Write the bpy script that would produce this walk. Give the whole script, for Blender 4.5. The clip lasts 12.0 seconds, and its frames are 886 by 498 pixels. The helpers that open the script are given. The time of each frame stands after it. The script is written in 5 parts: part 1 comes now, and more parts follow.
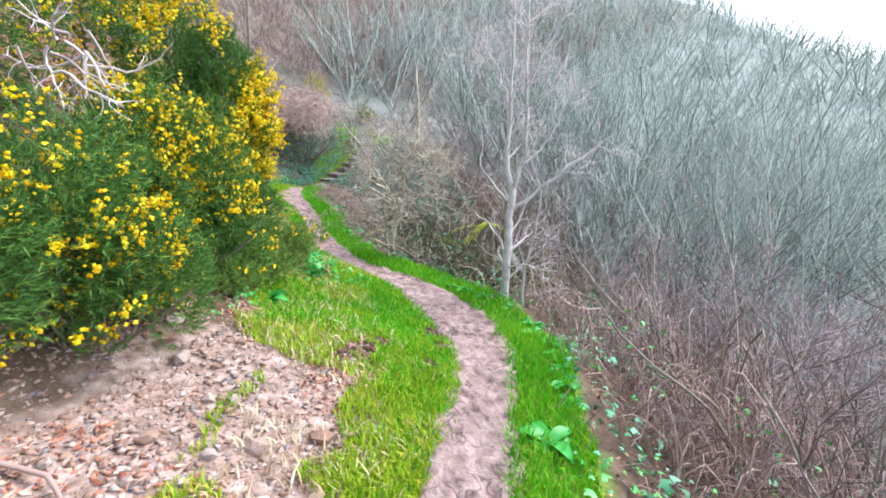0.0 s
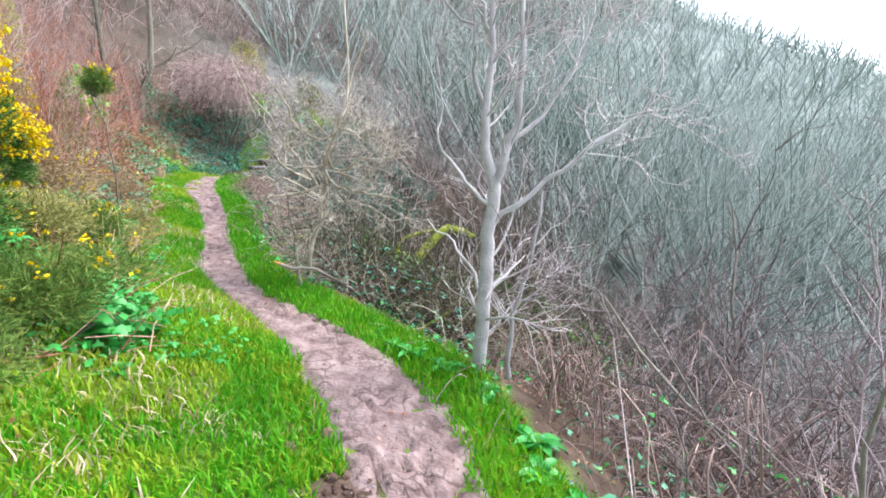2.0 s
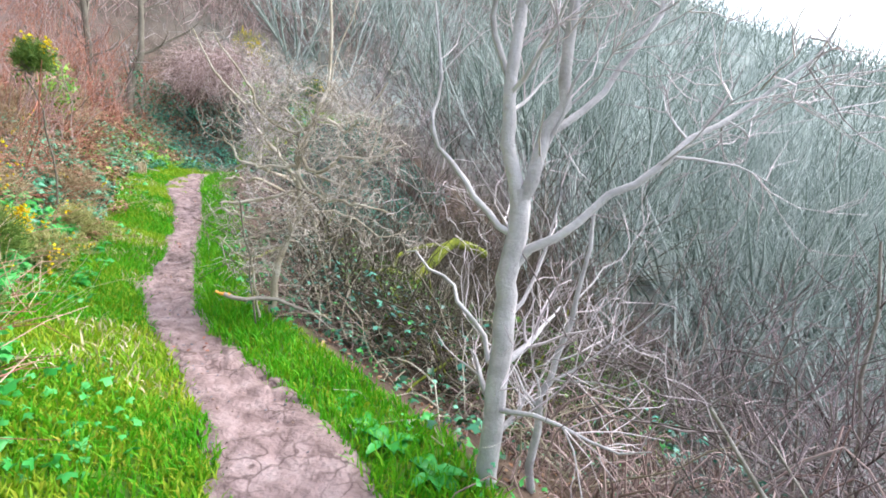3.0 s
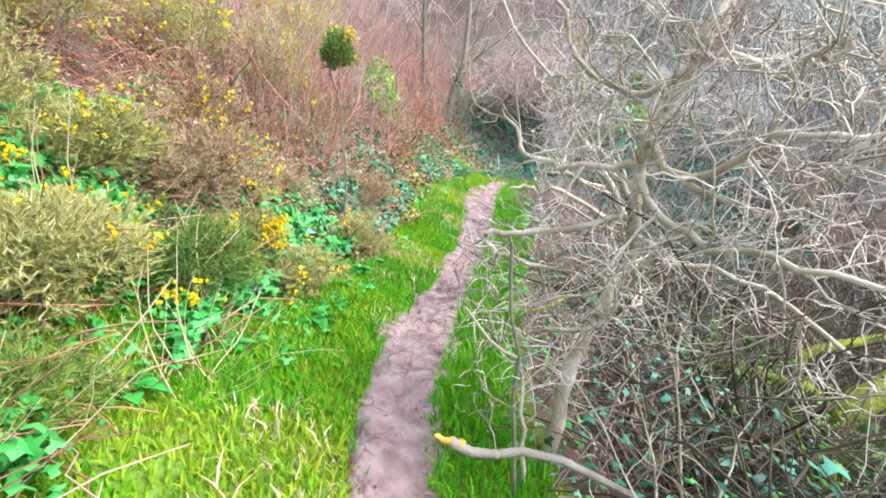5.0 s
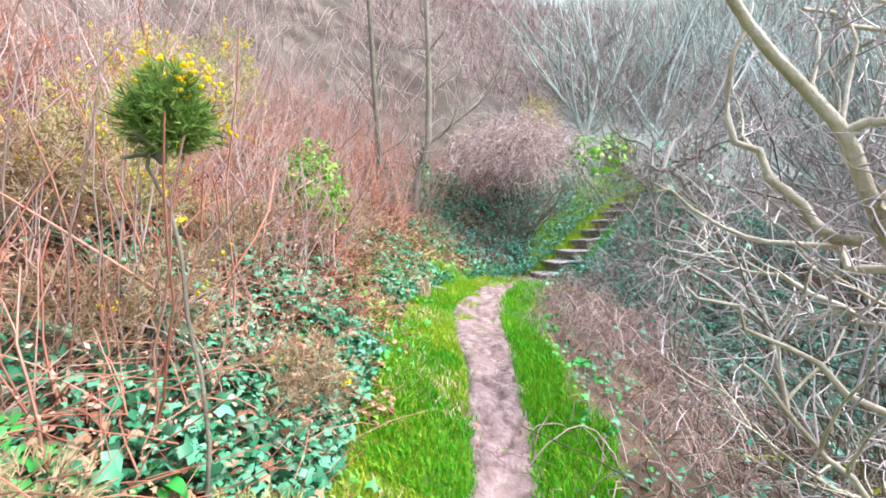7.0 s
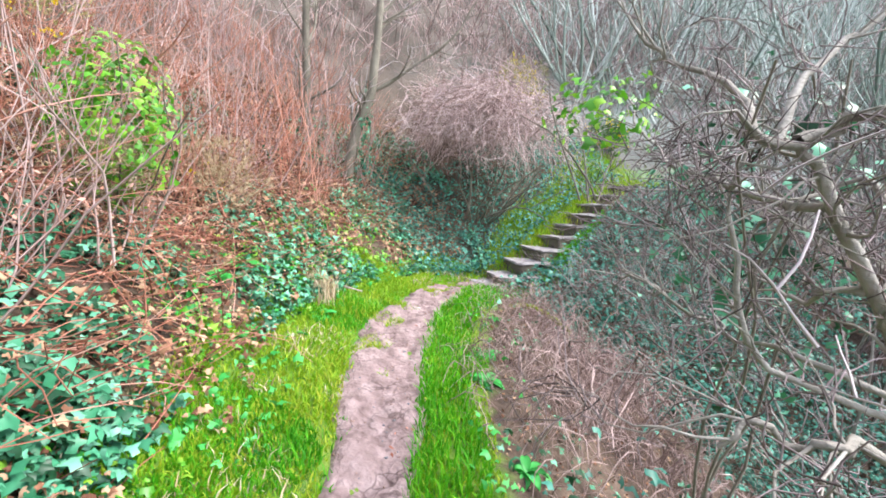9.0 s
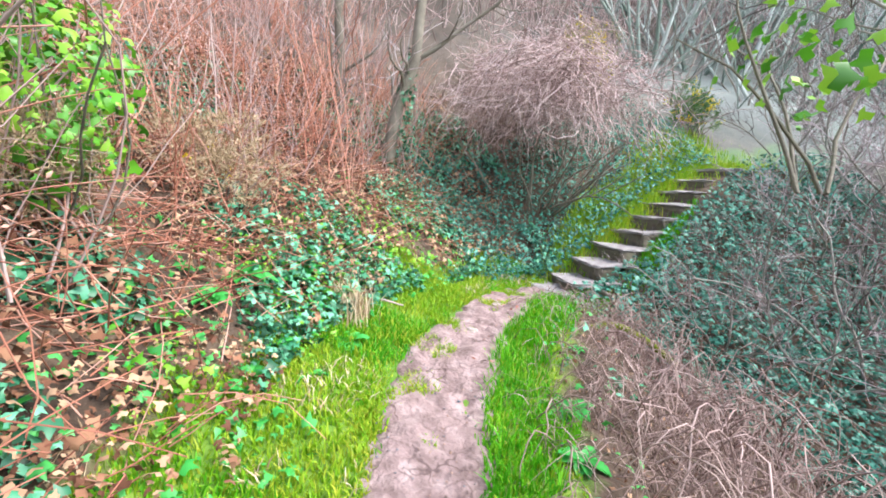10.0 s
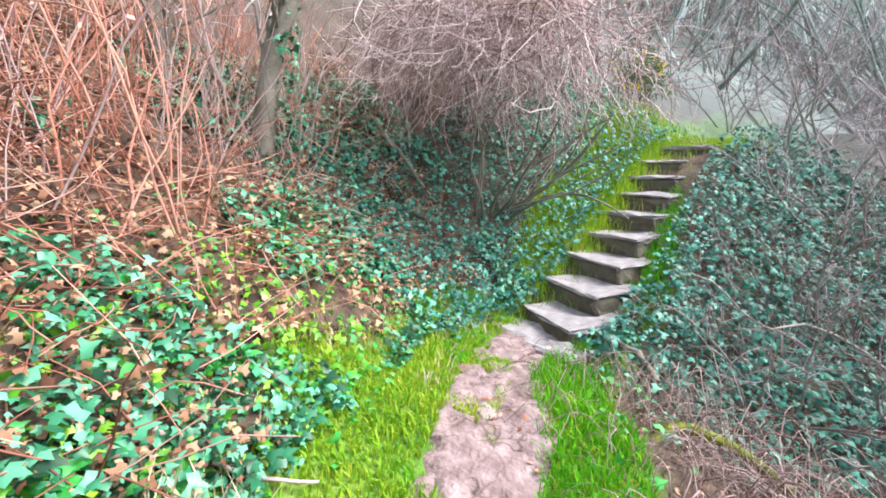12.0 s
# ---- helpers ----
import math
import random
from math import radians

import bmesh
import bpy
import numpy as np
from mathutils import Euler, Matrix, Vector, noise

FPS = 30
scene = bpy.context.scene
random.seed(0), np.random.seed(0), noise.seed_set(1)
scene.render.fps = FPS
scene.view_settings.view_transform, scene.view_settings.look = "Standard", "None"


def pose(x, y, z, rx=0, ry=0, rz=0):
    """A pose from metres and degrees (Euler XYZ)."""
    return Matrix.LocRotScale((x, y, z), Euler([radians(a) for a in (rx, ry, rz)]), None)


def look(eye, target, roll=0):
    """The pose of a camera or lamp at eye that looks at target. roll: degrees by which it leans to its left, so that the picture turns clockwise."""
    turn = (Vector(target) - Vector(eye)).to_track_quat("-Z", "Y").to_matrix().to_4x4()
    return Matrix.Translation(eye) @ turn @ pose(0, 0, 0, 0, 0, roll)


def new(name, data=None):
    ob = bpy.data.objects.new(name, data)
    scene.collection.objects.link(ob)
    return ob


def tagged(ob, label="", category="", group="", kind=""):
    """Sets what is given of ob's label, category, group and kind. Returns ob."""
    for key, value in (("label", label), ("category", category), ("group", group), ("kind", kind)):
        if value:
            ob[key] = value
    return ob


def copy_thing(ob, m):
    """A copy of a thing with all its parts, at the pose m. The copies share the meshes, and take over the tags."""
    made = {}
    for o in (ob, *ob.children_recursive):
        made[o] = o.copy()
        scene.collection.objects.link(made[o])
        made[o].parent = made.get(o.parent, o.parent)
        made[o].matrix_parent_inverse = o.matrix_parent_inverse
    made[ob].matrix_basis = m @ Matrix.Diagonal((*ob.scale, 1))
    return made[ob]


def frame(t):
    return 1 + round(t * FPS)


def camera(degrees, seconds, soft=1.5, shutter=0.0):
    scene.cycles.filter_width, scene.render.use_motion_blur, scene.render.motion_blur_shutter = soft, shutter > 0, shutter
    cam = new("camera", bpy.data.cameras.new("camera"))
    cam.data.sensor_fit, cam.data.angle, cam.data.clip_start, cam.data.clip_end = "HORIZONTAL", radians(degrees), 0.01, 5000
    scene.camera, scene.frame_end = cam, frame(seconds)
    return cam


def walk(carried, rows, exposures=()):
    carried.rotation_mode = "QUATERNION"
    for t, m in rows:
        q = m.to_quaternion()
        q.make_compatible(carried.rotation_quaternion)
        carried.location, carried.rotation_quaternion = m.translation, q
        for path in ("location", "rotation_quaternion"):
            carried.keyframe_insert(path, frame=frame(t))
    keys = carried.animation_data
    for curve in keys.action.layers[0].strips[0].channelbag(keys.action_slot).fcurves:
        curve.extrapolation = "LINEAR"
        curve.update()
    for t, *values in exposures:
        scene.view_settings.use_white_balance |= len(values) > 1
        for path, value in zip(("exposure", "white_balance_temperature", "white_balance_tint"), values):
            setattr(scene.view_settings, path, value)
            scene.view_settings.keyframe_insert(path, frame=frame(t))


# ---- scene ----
cam = camera(91.1, 12.0, soft=1.8)

PATH = [
    (0, (1.339, 2.13, 1.622), (0.86, 4.034, 1.241), 0.1),
    (0.5, (1.187, 2.551, 1.61), (0.709, 4.458, 1.239), -0.2),
    (1, (1.11, 3.101, 1.566), (0.66, 5.005, 1.152), 0.3),
    (1.5, (1.0, 3.748, 1.517), (0.583, 5.664, 1.121), -0.3),
    (2, (1.0, 4.361, 1.517), (0.696, 6.293, 1.099), 1.0),
    (2.5, (0.959, 4.916, 1.489), (0.704, 6.86, 1.097), 1.4),
    (2.7, (0.939, 5.113, 1.52), (0.668, 7.055, 1.123), 2.0),
    (4.3, (0.351, 6.716, 1.382), (-0.82, 8.281, 0.96), -0.8),
    (4.5, (0.188, 6.805, 1.382), (-1.099, 8.278, 0.964), 0.0),
    (5, (-0.24, 7.173, 1.39), (-1.7, 8.477, 0.98), 1.5),
    (5.5, (-0.605, 7.587, 1.397), (-2.117, 8.849, 1.046), 2.4),
    (6, (-1.456, 8.038, 1.476), (-3.053, 9.228, 1.293), 0.6),
    (6.5, (-1.891, 8.384, 1.75), (-3.453, 9.632, 1.722), -2.5),
    (6.9, (-2.236, 8.683, 1.812), (-3.658, 10.088, 1.744), -4.6),
    (7, (-2.282, 8.771, 1.837), (-3.657, 10.221, 1.76), -3.6),
    (7.2, (-2.311, 8.908, 1.871), (-3.599, 10.433, 1.75), -2.9),
    (8.8, (-2.975, 10.355, 1.984), (-4.217, 11.906, 1.758), 1.7),
    (9, (-3.135, 10.52, 1.969), (-4.411, 12.046, 1.763), 2.3),
    (9.5, (-3.429, 10.95, 1.933), (-4.782, 12.404, 1.699), 2.0),
    (10, (-3.948, 11.236, 1.997), (-5.367, 12.619, 1.724), 1.8),
    (10.2, (-4.136, 11.338, 2.034), (-5.593, 12.678, 1.756), 1.1),
    (10.5, (-4.396, 11.462, 2.106), (-5.845, 12.806, 1.799), 1.9),
    (11, (-4.875, 11.838, 2.152), (-6.252, 13.249, 1.818), 0.2),
    (11.5, (-5.235, 12.137, 2.223), (-6.486, 13.655, 1.863), 0.3),
    (12, (-5.559, 12.551, 2.253), (-6.616, 14.205, 1.87), -0.6),
]
walk(cam, [(t, look(eye, target, roll)) for t, eye, target, roll in PATH],
     [(0, 1.87), (1.5, 1.9), (2.5, 1.84), (4.5, 1.93), (5.3, 2.15), (6.5, 2.12), (7.2, 2.13), (9.0, 2.03), (10.5, 2.08), (12, 2.14)])

# ---- world, sun, exposure ----
world = bpy.data.worlds.new("overcast")
scene.world = world
world.use_nodes = True
wn = world.node_tree
sky = wn.nodes.new("ShaderNodeTexSky")
sky.sky_type = 'NISHITA'
sky.sun_disc = False
sky.sun_elevation = radians(50)
sky.sun_rotation = radians(60)
sky.air_density, sky.dust_density, sky.ozone_density = 1.0, 1.2, 1.6
soften = wn.nodes.new("ShaderNodeHueSaturation")
soften.inputs["Saturation"].default_value = 0.5
wn.links.new(sky.outputs[0], soften.inputs["Color"])
wn.links.new(soften.outputs[0], wn.nodes["Background"].inputs[0])
wn.nodes["Background"].inputs[1].default_value = 0.15
sun = new("sun", bpy.data.lights.new("sun", 'SUN'))
sun.data.energy, sun.data.angle, sun.data.color = 1.5, radians(25), (1.0, 0.97, 0.93)
sun.matrix_world = look((0, 0, 20), (0 - 20 * math.sin(radians(60)) * 0.84, -20 * math.cos(radians(60)) * 0.84, 0))

rng = np.random.default_rng(7)


# ---- materials ----
def shader(name, stops, rough=0.8, scale=6.0, island=0.6, bump=0.0, bump_scale=40.0, obj=0.0, detail=4.0, spec=0.3, sheer=0.0):
    """A node material: stops is a colour ramp, driven by noise, by each loose piece and by each object."""
    m = bpy.data.materials.new(name)
    m.use_nodes = True
    nt = m.node_tree
    b = nt.nodes["Principled BSDF"]
    tc = nt.nodes.new("ShaderNodeTexCoord")
    no = nt.nodes.new("ShaderNodeTexNoise")
    no.inputs["Scale"].default_value, no.inputs["Detail"].default_value = scale, detail
    nt.links.new(tc.outputs["Object"], no.inputs["Vector"])
    geo = nt.nodes.new("ShaderNodeNewGeometry")
    mix = nt.nodes.new("ShaderNodeMix")
    mix.inputs["Factor"].default_value = island
    nt.links.new(no.outputs[0], mix.inputs["A"])
    nt.links.new(geo.outputs["Random Per Island"], mix.inputs["B"])
    value = mix.outputs["Result"]
    if obj:
        info = nt.nodes.new("ShaderNodeObjectInfo")
        mix2 = nt.nodes.new("ShaderNodeMix")
        mix2.inputs["Factor"].default_value = obj
        nt.links.new(value, mix2.inputs["A"])
        nt.links.new(info.outputs["Random"], mix2.inputs["B"])
        value = mix2.outputs["Result"]
    ramp = nt.nodes.new("ShaderNodeValToRGB")
    el = ramp.color_ramp.elements
    lo, hi = 0.22, 0.78
    for n, c in enumerate(stops):
        at = lo + (hi - lo) * n / max(1, len(stops) - 1)
        e = el[n] if n < 2 else el.new(at)
        e.position, e.color = at, (*c, 1)
    nt.links.new(value, ramp.inputs[0])
    nt.links.new(ramp.outputs[0], b.inputs["Base Color"])
    b.inputs["Roughness"].default_value = rough
    b.inputs["Specular IOR Level"].default_value = spec
    if bump:
        n2 = nt.nodes.new("ShaderNodeTexNoise")
        n2.inputs["Scale"].default_value, n2.inputs["Detail"].default_value = bump_scale, 6
        nt.links.new(tc.outputs["Object"], n2.inputs["Vector"])
        bm = nt.nodes.new("ShaderNodeBump")
        bm.inputs["Strength"].default_value, bm.inputs["Distance"].default_value = bump, 0.02
        nt.links.new(n2.outputs[0], bm.inputs["Height"])
        nt.links.new(bm.outputs[0], b.inputs["Normal"])
    if sheer:
        tr = nt.nodes.new("ShaderNodeBsdfTranslucent")
        nt.links.new(ramp.outputs[0], tr.inputs[0])
        add = nt.nodes.new("ShaderNodeMixShader")
        add.inputs[0].default_value = sheer
        nt.links.new(b.outputs[0], add.inputs[1])
        nt.links.new(tr.outputs[0], add.inputs[2])
        nt.links.new(add.outputs[0], nt.nodes["Material Output"].inputs["Surface"])
    return m


M_path = shader("trodden_clay", [(.12, .078, .074), (.275, .195, .19), (.41, .315, .31)], 0.85, 9, 0, 1.0, 34, detail=10)
M_bark = shader("pale_bark", [(.24, .225, .22), (.48, .455, .465), (.68, .65, .67)], 0.8, 9, .25, .4, 60, obj=.2)
M_bark_m = shader("grey_bark", [(.11, .10, .08), (.27, .245, .215), (.46, .43, .40)], 0.8, 9, .3, .5, 60, obj=.2)
M_bark_t = shader("mossy_pale_bark", [(.11, .09, .03), (.42, .365, .28), (.74, .69, .63)], 0.8, 7, .3, .5, 60)
M_bark_d = shader("dark_bark", [(.07, .062, .048), (.17, .15, .12), (.27, .245, .20)], 0.9, 8, .2, .5, 50, obj=.2)
M_twig = shader("bare_twig", [(.20, .165, .165), (.48, .415, .43), (.76, .68, .71)], 0.8, 3, .6, obj=.3)
M_twig_w = shader("warm_twig", [(.15, .12, .09), (.44, .375, .33), (.74, .67, .62)], 0.8, 3, .6)
M_twig_b = shader("thicket_twig", [(.08, .062, .058), (.25, .196, .2), (.58, .49, .515)], 0.8, 2, .6, obj=.4)
# Haze over the far woods is put into these pale twig colours.
M_twig_haze = shader("haze_pale_twig", [(.12, .165, .135), (.32, .385, .35), (.57, .62, .60)], 0.9, .15, .6)
# Near-black twig colour that has the thicket's shade put into it.
M_twig_shade = shader("shade_dark_twig", [(.028, .024, .016), (.075, .062, .043), (.19, .165, .13)], 0.85, 2, .6, obj=.3)
M_bramble = shader("dead_bramble", [(.16, .105, .09), (.37, .265, .245), (.58, .45, .43)], 0.8, 3, .6, obj=.25)
M_bracken = shader("dead_bracken", [(.14, .045, .03), (.42, .17, .115), (.66, .44, .37)], 0.85, 3, .6, obj=.2)
M_mauve = shader("mauve_twig", [(.10, .06, .055), (.35, .235, .22), (.62, .48, .47)], 0.8, 3, .6)
M_thatch = shader("pinkish_twig", [(.16, .10, .09), (.46, .325, .31), (.70, .56, .56)], 0.8, 3, .6)
M_litter = shader("leaf_litter", [(.11, .045, .026), (.27, .13, .075), (.46, .30, .19)], 0.85, 3, .8)
M_clod = shader("dark_earth", [(.06, .035, .028), (.14, .085, .07), (.22, .15, .125)], 0.95, 5, .2, .8, 12, obj=.3)
M_straw = shader("dry_straw", [(.36, .25, .15), (.55, .43, .28), (.66, .56, .42)], 0.8, 3, .6)
M_brush = shader("withered_brush", [(.20, .13, .07), (.38, .28, .17), (.55, .44, .30)], 0.85, 2.2, .55, obj=.2, sheer=.1)
M_gorse_low = shader("scrub_green", [(.05, .12, .02), (.13, .24, .045), (.27, .31, .08)], 0.8, 2.2, .55, obj=.15, sheer=.15)
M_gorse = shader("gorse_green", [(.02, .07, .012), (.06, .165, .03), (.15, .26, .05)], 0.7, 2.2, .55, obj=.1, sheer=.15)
M_gorse_dry = shader("gorse_olive", [(.17, .19, .05), (.36, .36, .13), (.56, .50, .26)], 0.8, 2.2, .55, obj=.15, sheer=.1)
M_flower = shader("gorse_flower", [(.72, .46, .0), (.88, .68, .006), (.92, .80, .04)], 0.6, 5, .8, sheer=.2)
M_grass = shader("verge_grass", [(.035, .24, .006), (.09, .40, .01), (.24, .50, .02)], 0.6, .9, .4, sheer=.35)
M_grass_y = shader("pale_grass", [(.14, .35, .01), (.26, .44, .016), (.46, .47, .05)], 0.6, 1.4, .5, sheer=.3)
M_ivy = shader("ivy_leaf", [(.010, .055, .022), (.025, .16, .075), (.06, .29, .15), (.15, .42, .27)], 0.42, 1.6, .75, spec=.4, sheer=.08)
M_ivy_d = shader("dark_ivy_leaf", [(.008, .065, .045), (.024, .165, .115), (.08, .32, .23)], 0.45, 1.6, .7, spec=.5, sheer=.08)
M_dock = shader("dock_leaf", [(.025, .24, .035), (.055, .41, .075), (.13, .54, .15)], 0.45, 4, .5, spec=.5, sheer=.2)
M_ivy_y = shader("fresh_ivy_leaf", [(.045, .19, .012), (.11, .38, .02), (.27, .52, .04)], 0.4, 2, .7, spec=.5, sheer=.2)
M_stone = shader("broken_shale", [(.10, .125, .17), (.19, .20, .23), (.25, .15, .115), (.33, .22, .18), (.40, .33, .31)], 0.85, 7, .75, .5, 30, obj=.4)
M_tread = shader("worn_step", [(.17, .15, .15), (.30, .275, .28), (.41, .385, .39)], 0.9, 9, 0, .5, 35, detail=8)
# Risers are darker and greener than the treads.
M_riser = shader("dark_riser", [(.05, .05, .035), (.12, .10, .08), (.15, .16, .09)], 0.9, 7, 0, .5, 35, detail=8)
M_torn = shader("torn_wood", [(.42, .17, .03), (.62, .31, .06), (.72, .48, .17)], 0.7, 14, 0, .5, 60)
M_moss = shader("moss", [(.06, .085, .01), (.15, .18, .018), (.26, .27, .03)], 0.9, 9, .3, .6, 60)


def crack_clay(m):
    """Dark damp cracks through patches of the trodden clay, crack shade put into the colour."""
    nt = m.node_tree
    b = nt.nodes["Principled BSDF"]
    plain = b.inputs["Base Color"].links[0].from_socket
    tc = nt.nodes.new("ShaderNodeTexCoord")
    warp = nt.nodes.new("ShaderNodeTexNoise")
    warp.inputs["Scale"].default_value = 5
    add = nt.nodes.new("ShaderNodeVectorMath")
    add.operation = 'MULTIPLY_ADD'
    add.inputs[1].default_value = (.35, .35, .35)
    nt.links.new(tc.outputs["Object"], warp.inputs["Vector"])
    nt.links.new(warp.outputs["Color"], add.inputs[0])
    nt.links.new(tc.outputs["Object"], add.inputs[2])
    cell = nt.nodes.new("ShaderNodeTexVoronoi")
    cell.feature = 'DISTANCE_TO_EDGE'
    cell.inputs["Scale"].default_value = 6.5
    nt.links.new(add.outputs[0], cell.inputs["Vector"])
    line = nt.nodes.new("ShaderNodeMapRange")
    line.inputs["From Min"].default_value, line.inputs["From Max"].default_value = .01, .075
    line.inputs["To Min"].default_value, line.inputs["To Max"].default_value = .75, 0
    nt.links.new(cell.outputs["Distance"], line.inputs["Value"])
    patch = nt.nodes.new("ShaderNodeTexNoise")
    patch.inputs["Scale"].default_value = 3.2
    nt.links.new(tc.outputs["Object"], patch.inputs["Vector"])
    where = nt.nodes.new("ShaderNodeMapRange")
    where.inputs["From Min"].default_value, where.inputs["From Max"].default_value = .44, .6
    nt.links.new(patch.outputs[0], where.inputs["Value"])
    both = nt.nodes.new("ShaderNodeMath")
    both.operation = 'MULTIPLY'
    nt.links.new(line.outputs[0], both.inputs[0])
    nt.links.new(where.outputs[0], both.inputs[1])
    mix = nt.nodes.new("ShaderNodeMix")
    mix.data_type = 'RGBA'
    nt.links.new(both.outputs[0], mix.inputs["Factor"])
    nt.links.new(plain, mix.inputs["A"])
    mix.inputs["B"].default_value = (.075, .046, .044, 1)
    nt.links.new(mix.outputs["Result"], b.inputs["Base Color"])


crack_clay(M_path)


def ground_material():
    m = bpy.data.materials.new("hillside_soil")
    m.use_nodes = True
    nt = m.node_tree
    b = nt.nodes["Principled BSDF"]
    b.inputs["Roughness"].default_value = 0.95
    tc = nt.nodes.new("ShaderNodeTexCoord")
    cover = nt.nodes.new("ShaderNodeAttribute")
    cover.attribute_name = "cover"
    split = nt.nodes.new("ShaderNodeSeparateColor")
    nt.links.new(cover.outputs["Color"], split.inputs[0])

    def ramped(scale, stops):
        no = nt.nodes.new("ShaderNodeTexNoise")
        no.inputs["Scale"].default_value, no.inputs["Detail"].default_value = scale, 9
        nt.links.new(tc.outputs["Object"], no.inputs["Vector"])
        r = nt.nodes.new("ShaderNodeValToRGB")
        for n, c in enumerate(stops):
            e = r.color_ramp.elements[n] if n < 2 else r.color_ramp.elements.new(.5)
            e.position, e.color = .3 + .4 * n / (len(stops) - 1), (*c, 1)
        nt.links.new(no.outputs[0], r.inputs[0])
        return r.outputs[0]

    def blend(fac, a, c):
        x = nt.nodes.new("ShaderNodeMix")
        x.data_type = 'RGBA'
        nt.links.new(fac, x.inputs["Factor"])
        nt.links.new(a, x.inputs["A"])
        nt.links.new(c, x.inputs["B"])
        return x.outputs["Result"]

    soil = ramped(3.5, [(.035, .022, .015), (.085, .055, .038), (.15, .105, .075)])
    turf = ramped(2.5, [(.05, .12, .015), (.10, .21, .02), (.19, .26, .04)])
    scree = ramped(14, [(.13, .085, .07), (.27, .19, .165), (.41, .33, .315)])
    # Far ground is paled to grey-green, distance haze put into its colour.
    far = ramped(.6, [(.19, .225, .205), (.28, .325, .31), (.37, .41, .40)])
    col = blend(split.outputs[0], soil, turf)
    col = blend(split.outputs[1], col, scree)
    heath = ramped(1.2, [(.03, .024, .018), (.08, .062, .05), (.15, .122, .105)])
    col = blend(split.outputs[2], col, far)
    col = blend(cover.outputs["Alpha"], col, heath)
    nt.links.new(col, b.inputs["Base Color"])
    n2 = nt.nodes.new("ShaderNodeTexNoise")
    n2.inputs["Scale"].default_value, n2.inputs["Detail"].default_value = 25, 8
    nt.links.new(tc.outputs["Object"], n2.inputs["Vector"])
    bm = nt.nodes.new("ShaderNodeBump")
    bm.inputs["Strength"].default_value, bm.inputs["Distance"].default_value = .8, .03
    nt.links.new(n2.outputs[0], bm.inputs["Height"])
    nt.links.new(bm.outputs[0], b.inputs["Normal"])
    return m


M_ground = ground_material()


# ---- mesh helpers ----
def mesh_np(name, V, F, material, smooth=False):
    """A mesh from arrays; F is one array of faces or a list of them."""
    me = bpy.data.meshes.new(name)
    V = np.asarray(V, np.float32)
    Fs = F if isinstance(F, list) else [F]
    Fs = [np.asarray(f, np.int32) for f in Fs if len(f)]
    loops = np.concatenate([f.ravel() for f in Fs])
    sizes = np.concatenate([np.full(len(f), f.shape[1], np.int32) for f in Fs])
    starts = np.concatenate([[0], np.cumsum(sizes)[:-1]]).astype(np.int32)
    me.vertices.add(len(V))
    me.vertices.foreach_set("co", V.ravel())
    me.loops.add(len(loops))
    me.loops.foreach_set("vertex_index", loops)
    me.polygons.add(len(sizes))
    me.polygons.foreach_set("loop_start", starts)
    me.update(calc_edges=True)
    if smooth:
        me.polygons.foreach_set("use_smooth", np.ones(len(sizes), bool))
    me.materials.append(material)
    return me


def part(name, me, parent=None, label=""):
    ob = new(name, me)
    if parent:
        ob.parent = parent
    return tagged(ob, label)


def thing(name, label, category, group="", kind=""):
    return tagged(new(name), label, category, group, kind)


def vnoise(x, y, seed=0):
    """Smooth value noise on arrays, 0 to 1."""
    x, y = np.asarray(x, float), np.asarray(y, float)
    xi, yi = np.floor(x).astype(np.int64), np.floor(y).astype(np.int64)
    fx, fy = x - xi, y - yi
    fx, fy = fx * fx * (3 - 2 * fx), fy * fy * (3 - 2 * fy)

    def h(a, b):
        n = (a * 374761393 + b * 668265263 + seed * 974711) & 0x7fffffff
        n = ((n ^ (n >> 13)) * 1274126177) & 0x7fffffff
        return ((n ^ (n >> 16)) & 0xffff) / 65535.0
    return (h(xi, yi) * (1 - fx) + h(xi + 1, yi) * fx) * (1 - fy) + (h(xi, yi + 1) * (1 - fx) + h(xi + 1, yi + 1) * fx) * fy


def tubes(lines, sides=3):
    """Swept tubes along polylines: a list of (points, radii)."""
    groups = {}
    for P, R in lines:
        groups.setdefault(len(P), []).append((P, R))
    Vs, Fs, base = [], [], 0
    for n, items in groups.items():
        P = np.array([i[0] for i in items], float)
        R = np.array([i[1] for i in items], float)
        T = np.gradient(P, axis=1)
        T /= np.linalg.norm(T, axis=2, keepdims=True) + 1e-9
        ref = np.where(np.abs(T[..., 2:3]) > .8, np.array([1., 0, 0]), np.array([0, 0, 1.]))
        ref = np.repeat(ref[:, :1], n, 1)
        N = np.cross(T, ref)
        N /= np.linalg.norm(N, axis=2, keepdims=True) + 1e-9
        B = np.cross(T, N)
        a = np.arange(sides) * 2 * np.pi / sides
        ring = P[:, :, None] + R[:, :, None, None] * (np.cos(a)[:, None] * N[:, :, None] + np.sin(a)[:, None] * B[:, :, None])
        Vs.append(ring.reshape(-1, 3))
        idx = np.arange(len(items) * n * sides).reshape(len(items), n, sides) + base
        nxt = np.roll(idx, -1, 2)
        F = np.stack([idx[:, :-1], nxt[:, :-1], nxt[:, 1:], idx[:, 1:]], -1)
        Fs.append(F.reshape(-1, 4))
        base += len(items) * n * sides
    return np.concatenate(Vs), np.concatenate(Fs)


def unit(v):
    v = np.asarray(v, float)
    return v / (np.linalg.norm(v) + 1e-9)


